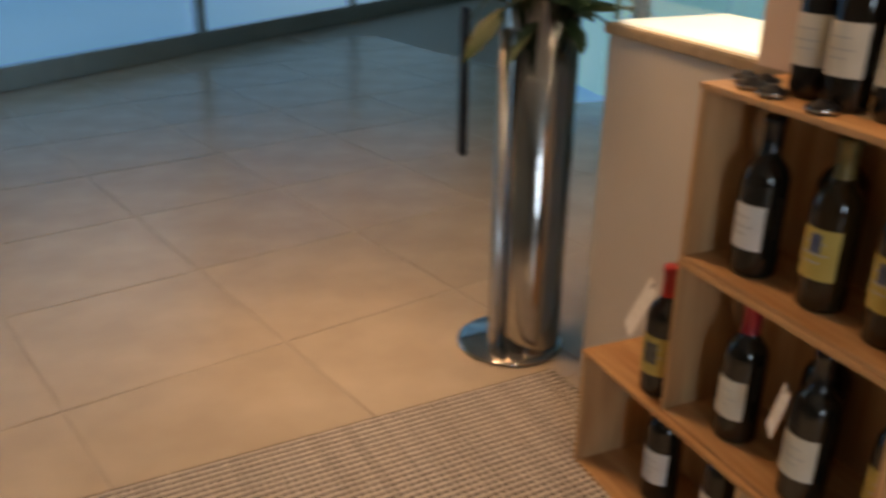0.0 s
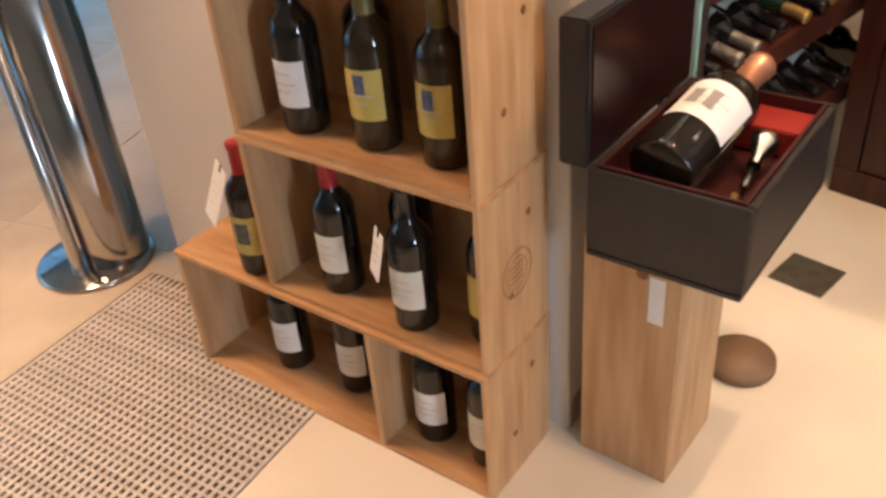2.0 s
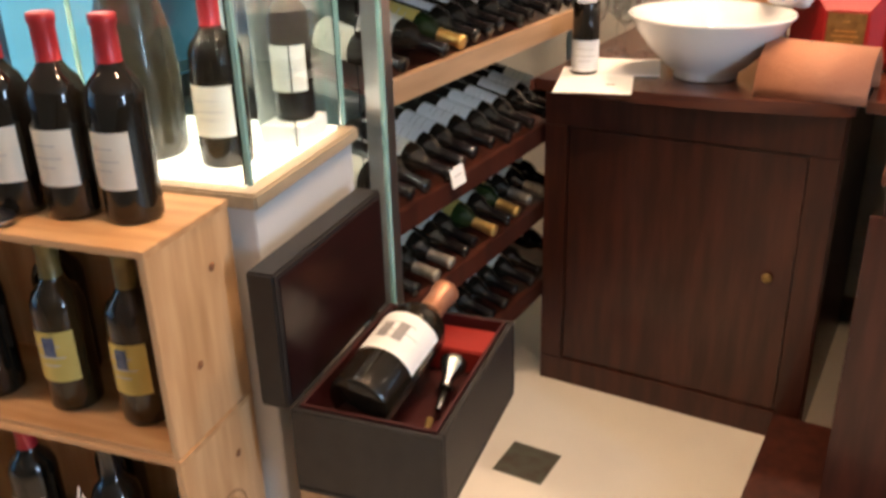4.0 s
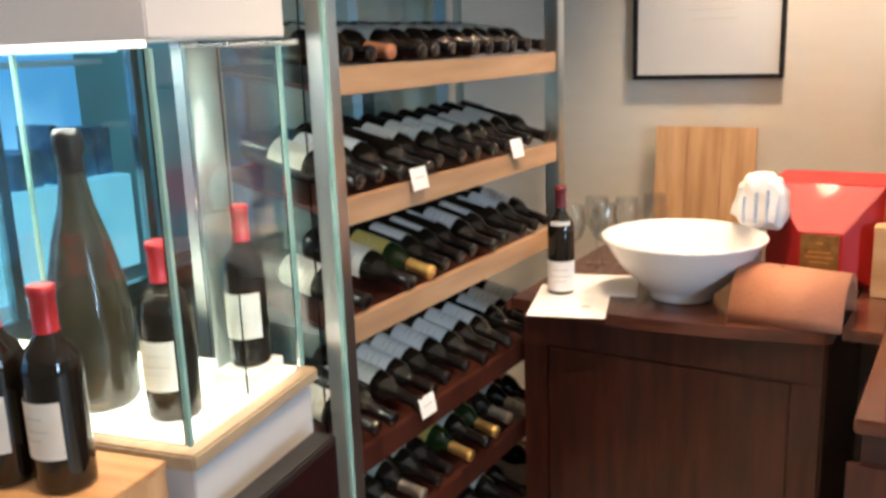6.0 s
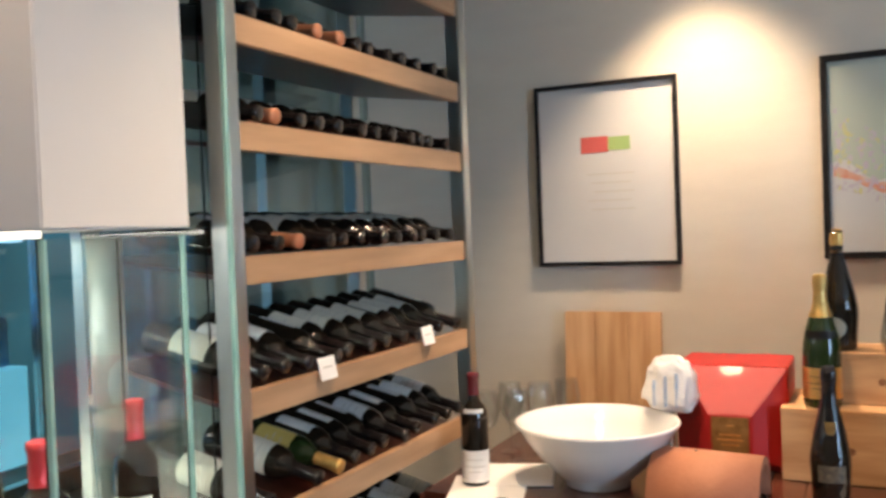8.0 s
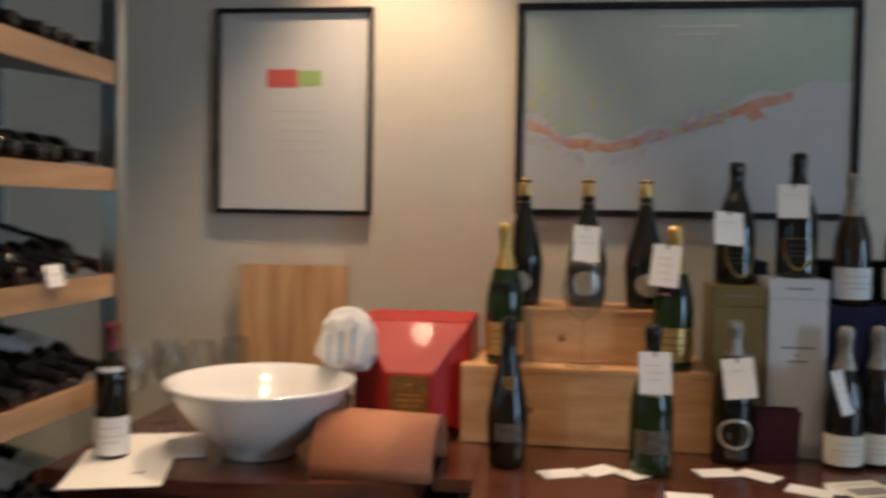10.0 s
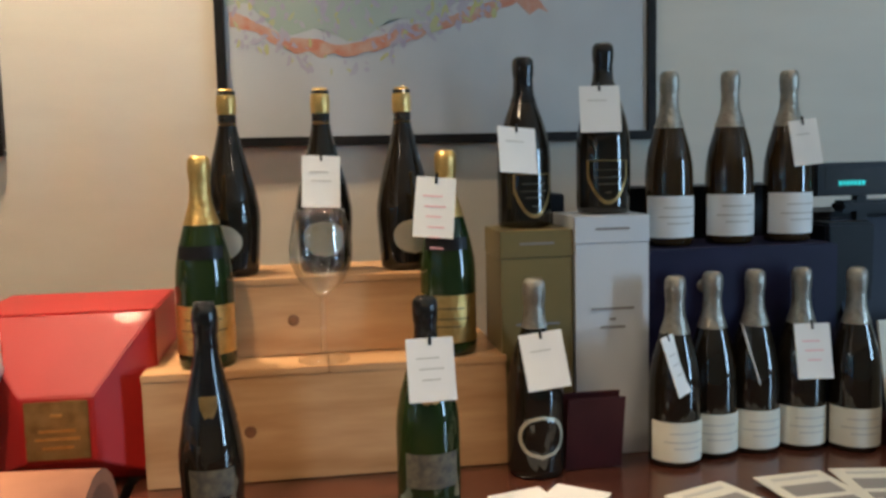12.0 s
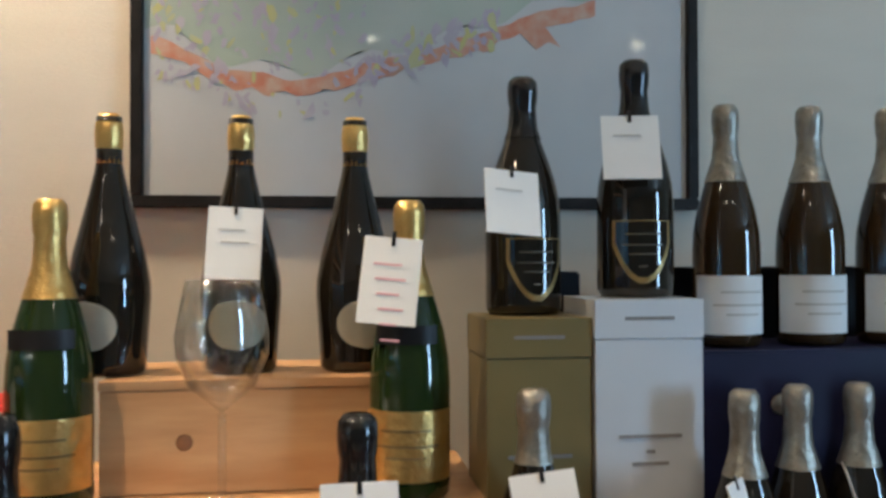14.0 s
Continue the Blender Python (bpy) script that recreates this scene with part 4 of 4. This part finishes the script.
dk = bottle("s", M_GLASSD, M_BLKF, M_LABELD, "black-foiled champagne bottle with small dark label", group=CH, lab=(0.06, 0.10, 40), foil_low=0.16)
part("neck_shield", band(0.0335, 0.165, 0.20, 160, 200, 8, "shield"), M_BRASS, dk)
put_at(dk, 4.955, 1.968, TOP + 0.001, 5)
dk2 = bottle("c", M_GLASSG, M_BLKF, M_LABELD, "dark champagne bottle with black neck and hung card", group=CH, lab=(0.05, 0.10, 50), foil_low=0.225, tag=(*TG, (-0.030, 0.0, 0.265), -6, 4))
part("neck_shield", band(0.0385, 0.165, 0.20, 150, 210, 8, "shield"), M_GOLD, dk2)
put_at(dk2, 4.955, 1.655, TOP + 0.001, 0)
sv = bottle("c", M_GLASSD, M_SILV, M_DISC, "dark champagne bottle with silver foil, round emblem and card", group=CH, lab=(0.035, 0.105, 48), shape="oval", foil_low=0.24, tag=(*TG, (-0.042, 0.004, 0.240), -8, -8, M_INKL, 1, -8))
part("emblem_field", band(0.0456, 0.041, 0.099, 140, 220, 12, "oval"), M_GLASSD, sv)
put_at(sv, 5.085, 1.458, TOP + 0.001, 0)
kk = bottle("c", M_GLASSD, M_BLKF, M_BRASS, "black champagne bottle with gold-edged shield label and card", group=CH, lab=(0.018, 0.100, 46), shape="shield", foil_low=0.235)
part("shield_field", band(0.0452, 0.026, 0.0985, 140, 220, 12, "shield"), M_GLASSD, kk)
for z, a in ((0.082, 26), (0.068, 30), (0.056, 20), (0.040, 6)):
    part("shield_mark", band(0.0458, z - 0.0010, z + 0.0010, 180 - a, 180 + a, 8), M_MARK, kk)
put_at(kk, 5.225, 1.437, 1.3905, 8)
kk2 = copy_thing(kk, pose(5.205, 1.298, 1.4115, 0, 0, -8))
kk2["label"] = "black champagne bottle with silver shield label and card"
tag_card(kk, *TG, (-0.044, 0.032, 0.186), -12, 4, M_INKL, 1, 6)
tag_card(kk2, *TG, (-0.036, 0.014, 0.236), -8, -2, M_INKL, 1, 0)
for nm, lbl, mm, a in (("gift_carton", "olive gold champagne carton standing on the counter", M_BOXGOLD, (5.14, 1.375, 5.27, 1.500, 1.389)), ("gift_carton", "silver champagne carton standing on the counter", M_BOXSILV, (5.135, 1.240, 5.268, 1.372, 1.410))):
    g = thing(nm, lbl, "carton", "champagne cartons", m=pose(a[0], a[1], TOP + 0.001))
    w, d, h = a[3] - a[1], a[2] - a[0], a[4] - TOP - 0.001
    part("body", slab(0, 0, 0, d, w, h - 0.047, 0.001), mm, g)
    part("lid", slab(-0.001, -0.001, h - 0.046, d + 0.001, w + 0.001, h, 0.001), mm, g)
    for z, ww in ((h - 0.022, 0.03), (h - 0.16, 0.038), (h - 0.178, 0.005), (h - 0.192, 0.022)):
        part("print_line", slab(-0.0022, w / 2 - ww, z - 0.002, -0.0012, w / 2 + ww, z + 0.002), M_INK, g)
dark_box = thing("black_box", "black box between the champagne bottles", "box", m=pose(5.32, 1.335, TOP + 0.001))
part("body", slab(0, 0, 0, 0.12, 0.06, 0.45, 0.003), M_PLAST, dark_box)
navy = thing("navy_riser", "dark navy riser box behind the champagne row", "box", m=pose(5.175, 0.86, TOP + 0.001))
part("body", slab(0, 0, 0, 0.17, 0.372, 0.352, 0.003), M_NAVY, navy)
back_box = thing("black_riser", "black box behind the upper champagne row", "box", m=pose(5.35, 0.84, TOP + 0.001))
part("body", slab(0, 0, 0, 0.12, 0.40, 0.455, 0.003), M_PLAST, back_box)
part("seal", lathe([(0, 0), (0.013, 0), (0.011, 0.002), (0, 0.003)], 14), M_SILV, navy, "round silver seal", pose(-0.0005, 0.262, 0.285, 0, -90))
wb = bottle("c", M_GLASSB, M_SILV, M_LABELW, "brown champagne bottle with silver foil and white label", group=CH, lab=(0.016, 0.092, 85), foil_low=0.215)
put_at(wb, 5.25, 1.156, 1.344, 4)
w2 = copy_thing(wb, pose(5.25, 1.037, 1.344, 0, 0, -4))
w3 = copy_thing(wb, pose(5.25, 0.920, 1.344, 0, 0, 8))
wl = bottle("c", M_GLASSD, M_SILV, M_LABEL, "dark champagne bottle with silver foil and cream label", group=CH, lab=(0.010, 0.078, 85), foil_low=0.222)
lows = [put_at(wl, 5.085, 1.214, TOP + 0.001, 6)]
for x, y, a in ((5.115, 1.133, -4), (5.12, 1.052, 2), (5.12, 0.964, 0), (5.09, 0.878, -8)):
    lows.append(copy_thing(wl, pose(x, y, TOP + 0.001, 0, 0, a)))
tag_card(w3, 0.05, 0.085, (-0.036, 0.002, 0.225), -6, -24, M_INKL, 1, -6)
tag_card(lows[0], 0.055, 0.10, (-0.030, 0.034, 0.225), -12, 40, M_INKL)
tag_card(lows[2], 0.055, 0.10, (-0.020, 0.036, 0.225), -10, 62)
tag_card(lows[3], 0.062, 0.095, (-0.036, 0.004, 0.226), -6, -6, M_INKP)
gl = copy_thing(glass, pose(5.155, 1.805, 1.181) @ Matrix.Diagonal((1.12, 1.12, 1.0, 1)))
gl["label"] = "large clear wine glass on the pine crate"
gl.matrix_world = pose(5.165, 1.800, 1.181)
for c in gl.children:
    c.matrix_basis = Matrix.Diagonal((1.26, 1.26, 1.2, 1))
book = thing("menu_booklet", "maroon folded booklet standing on the counter", "booklet", m=pose(5.075, 1.312, TOP + 0.001, 0, -10, 0))
part("cover", slab(0, 0, 0, 0.004, 0.098, 0.128, 0.001), M_MAROON, book)
part("back_cover", slab(0.03, 0, 0, 0.034, 0.098, 0.126, 0.001), M_MAROON, book)
flyer = thing("leaflet", "cream printed leaflet card with two dark pictures", "leaflet", "leaflets on the counter")
part("card", slab(0, -0.06, 0, 0.003, 0.06, 0.175, 0.001), M_LABEL, flyer)
part("picture", slab(-0.0012, -0.042, 0.085, -0.0002, 0.042, 0.125), M_INK, flyer)
part("picture", slab(-0.0012, -0.042, 0.045, -0.0002, 0.042, 0.068), M_INK, flyer)
part("heading", slab(-0.0012, -0.040, 0.148, -0.0002, 0.040, 0.156), M_INKL, flyer)
flyer.matrix_world = pose(5.09, 0.752, TOP + 0.045, 0, 12, 2)
copy_thing(flyer, pose(5.10, 0.630, TOP + 0.050, 0, 12, -4))
holder = thing("leaflet_holder", "low maroon leaflet holder on the counter", "holder", m=pose(5.07, 0.56, TOP + 0.001))
part("tray", slab(0, 0, 0, 0.07, 0.26, 0.044, 0.003), M_MAROON, holder)
tent = thing("tent_card", "folded cream card standing beside the bottles", "card", m=pose(5.04, 0.805, TOP + 0.001, 0, 0, 58))
part("leaf", slab(0, -0.045, 0, 0.002, 0.045, 0.165), M_LABEL, tent)
rng = random.Random(5)
for k, (x, y, a) in enumerate(((4.86, 1.21, 20), (4.87, 1.07, 4), (4.88, 0.95, -10), (4.96, 0.74, 15), (4.97, 0.63, -8))):
    copy_thing(flyer, pose(x, y, TOP + 0.001 + 0.0045 * (k % 2), 0, 90, a) @ pose(-0.004, 0, -0.08))
for k in range(9):
    sheet = thing("loose_paper", "white paper slip lying on the dark counter", "paper", "paper slips", m=pose(4.78 + rng.uniform(0, 0.2), 1.85 - 0.085 * k, TOP + 0.001 + 0.0013 * (k % 3), 0, 0, rng.uniform(-50, 50)))
    part("sheet", slab(-0.03, -0.045, 0, 0.03, 0.045, 0.001), M_PAPER, sheet)

FAT = Matrix.Diagonal((1.18, 1.18, 1.0, 1))
for ob in (sl, s2, s3):
    for c in ob.children:
        if c.name.split(".")[0] in ("glass_body", "label"):
            c.matrix_basis = FAT
for ob in (kk, kk2, bg, bg2, dk, dk2, sv):
    ob.scale = (1.08, 1.08, 1.09 if ob in (bg, bg2) else 0.93 if ob in (kk, kk2) else 1.02)

# till with its customer display
till = thing("cash_register", "black till screen with its stand on the counter", "cash register", m=pose(5.17, 0.52, TOP + 0.001))
part("screen", slab(0, 0, 0.16, 0.035, 0.31, 0.40, 0.008), M_SCREEN, till, "", pose(0, 0, 0, 0, 12, 0))
part("stand", slab(0.06, 0.08, 0, 0.22, 0.22, 0.18, 0.01), M_PLAST, till)
part("printer", slab(0.125, 0.12, 0.181, 0.28, 0.315, 0.40, 0.012), M_PLAST, till)
part("side_panel", slab(0.05, 0.235, 0, 0.12, 0.335, 0.385, 0.006), M_PLAST, till)
part("card_slot", slab(0.075, -0.02, 0.402, 0.115, 0.29, 0.424, 0.006), M_PLAST, till, "long black card reader bar")
disp = thing("customer_display", "black pole display with green digits", "display", m=pose(5.24, 0.660, 1.425))
part("housing", slab(0, 0, 0, 0.035, 0.208, 0.063, 0.004), M_PLAST, disp)
part("screen", slab(-0.001, 0.02, 0.012, 0.001, 0.188, 0.052), M_BLACK, disp)
for k in range(7):
    part("digit", slab(-0.0024, 0.108 + 0.008 * k, 0.020, -0.0012, 0.1135 + 0.008 * k, 0.029), M_LED, disp)
part("pole", slab(0.010, 0.095, -0.434, 0.03, 0.115, -0.001), M_PLAST, disp)

# ---- pictures ----
def picture(label, y0, z0, y1, z1, edge):
    ob = thing("framed_picture", label, "picture", m=pose(WALL_X, y0, z0))
    w, h = y1 - y0, z1 - z0
    for a in ((0, 0, w, edge), (0, h - edge, w, h), (0, edge, edge, h - edge), (w - edge, edge, w, h - edge)):
        part("frame", slab(-0.022, a[0], a[1], -0.001, a[2], a[3], 0.002), M_BLACK, ob)
    return ob, w, h


pic, w, h = picture("black-framed print with a small red and green label", 2.426, 1.536, 2.917, 2.160, 0.014)
sheet = part("print", slab(-0.010, 0.0145, 0.0145, -0.003, w - 0.0145, h - 0.0145), M_PRINT, pic)
part("red_patch", slab(-0.0112, 0.235, 0.385, -0.0102, 0.330, 0.440), M_INKR, sheet)
part("green_patch", slab(-0.0112, 0.160, 0.390, -0.0102, 0.2345, 0.436), M_INKG, sheet)
for k in range(5):
    part("text_line", slab(-0.0112, 0.15 + 0.01 * (k % 2), 0.31 - 0.03 * k, -0.0102, 0.31 - 0.012 * (k % 3), 0.3145 - 0.03 * k), M_INKL, sheet)

mp, w, h = picture("wide black-framed coloured wine-region map under glass", 1.030, 1.545, 1.996, 2.165, 0.020)
M_MAPG = mat("map_green", (0.36, 0.43, 0.36), 0.2, 0, (0.42, 0.46, 0.42), 3, coat=0.6)
msheet = part("map_sheet", slab(-0.012, 0.0205, 0.0205, -0.004, w - 0.0205, h - 0.0205), mat("map_paper", (0.46, 0.47, 0.48), 0.14, 0, (0.50, 0.52, 0.53), 5, coat=0.7), mp)


def land(points, z_off, material, name):
    bm = bmesh.new()
    bm.faces.new([bm.verts.new((z_off, y, z)) for y, z in points])
    bmesh.ops.triangulate(bm, faces=bm.faces)
    ob = part(name, bm, material, msheet)
    return ob


def wave(u):
    """Height of the river band along the map, u from the left edge to the right."""
    return float(np.interp(u, (0, 0.05, 0.13, 0.28, 0.44, 0.60, 0.70, 0.82, 1.0), (0.262, 0.258, 0.214, 0.198, 0.240, 0.284, 0.322, 0.348, 0.372)))


up = [(w - 0.022 - u * (w - 0.044), wave(u) + 0.03 + 0.012 * math.sin(u * 37)) for u in [k / 40 for k in range(41)]]
land(up + [(0.022, h - 0.022), (w - 0.022, h - 0.022)], -0.0124, M_MAPG, "green_land")
M_ORANGE = mat("map_orange", (0.50, 0.19, 0.12), 0.3, 0, (0.50, 0.36, 0.28), 38, coat=0.6)
M_YEL = mat("map_yellow", (0.50, 0.48, 0.20), 0.25, 0, (0.44, 0.46, 0.30), 30, coat=0.6)
M_VIOL = mat("map_violet", (0.40, 0.36, 0.45), 0.25, 0, (0.44, 0.42, 0.47), 20, coat=0.6)
rng = random.Random(9)
top_edge, low_edge = [], []
for k in range(84):
    u = 0.01 + k * 0.0098
    y, z = w - 0.022 - u * (w - 0.044), wave(u) + 0.006 * noise.noise((u * 30, 0, 0))
    half = 0.011 + 0.010 * (0.5 + noise.noise((u * 22, 3, 0)))
    top_edge.append((y, z + half))
    low_edge.append((y, z - half * (0.7 + 0.5 * noise.noise((u * 40, 7, 0)))))
land(top_edge + low_edge[::-1], -0.01285, M_ORANGE, "orange_band")
for k in range(300):
    u = rng.random() ** 1.3 * 0.62 + 0.02
    y, z = w - 0.022 - u * (w - 0.044), wave(u) + rng.uniform(-0.05, 0.19) * (1 if u < 0.4 else 0.25)
    rr = rng.uniform(0.003, 0.010)
    ln, sk = rng.uniform(1.0, 2.4), rng.uniform(-1.2, 1.2)
    land([(y + rr * (0.4 + 0.7 * rng.random()) * (math.cos(a) + sk * math.sin(a)), z + rr * ln * (0.4 + 0.7 * rng.random()) * math.sin(a)) for a in [q * math.pi / 3.5 for q in range(7)]], -0.01295 - 0.000003 * k, M_YEL if k % 4 == 0 else M_VIOL, "coloured_patch")

for k, (u0, u1) in enumerate(((0.42, 0.66), (0.46, 0.60))):
    part("map_title", slab(-0.0136, w - 0.022 - u1 * (w - 0.044), h - 0.072 - 0.022 * k, -0.0126, w - 0.022 - u0 * (w - 0.044), h - 0.066 - 0.022 * k), M_INKL, msheet)
spur = w - 0.022 - 0.70 * (w - 0.044)
land([(spur + 0.035, wave(0.68) + 0.004), (spur - 0.02, wave(0.72) - 0.004), (spur - 0.052, wave(0.75) - 0.052), (spur - 0.030, wave(0.72) - 0.036), (spur - 0.008, wave(0.70) - 0.046), (spur + 0.010, wave(0.69) - 0.024)], -0.01288, M_ORANGE, "orange_spur")

# ---- the room past the jamb ----
rear = thing("rear_window", "daylit window with dark slats past the door", "window", kind="structure", m=pose(7.4, -2.2, 0))
part("frame", slab(0.05, -0.6, 0.0, 0.10, 3.2, CEIL - 0.002), M_DARKW, rear)
for z0, z1 in ((1.95, 2.14), (1.66, 1.85), (2.26, 2.5)):
    for k in range(7):
        part("pane", slab(0.02, -0.5 + 0.5 * k, z0, 0.045, -0.06 + 0.5 * k, z1), M_ROOMGLOW, rear)
shelf_l = thing("lit_shelf", "lit dark wooden wall shelf past the door", "shelf", m=pose(7.0, -1.5, 0))
part("cabinet_body", slab(0.1, -1.0, 0, 0.4, 2.4, 1.40), M_DARKW, shelf_l)
part("light_strip", slab(0.05, -1.0, 1.565, 0.09, 2.4, 1.59), M_ROOMGLOW, shelf_l)
part("back", slab(0.3, -1.0, 1.401, 0.32, 2.4, 1.60), M_SHELFW, shelf_l)
for k in range(11):
    gb = thing("shelf_plant", "small green plant on the lit shelf", "plant", "plants on the shelf", m=pose(7.2, -1.2 + 0.2 * k, 1.401))
    bm = bmesh.new()
    bmesh.ops.create_icosphere(bm, subdivisions=2, radius=0.05)
    for v in bm.verts:
        v.co *= 1 + 0.5 * noise.noise(v.co * 40)
        v.co.z = v.co.z * 0.7 + 0.035
    part("leaves", bm, mat("shelf_leaf", (0.10, 0.20, 0.05), 0.5) if k == 0 else bpy.data.materials["shelf_leaf"], gb)
setting("wall_rear", slab(7.6, -3.9, 0, 7.7, 4.0, CEIL), M_WALL, "plain wall past the door", "wall")
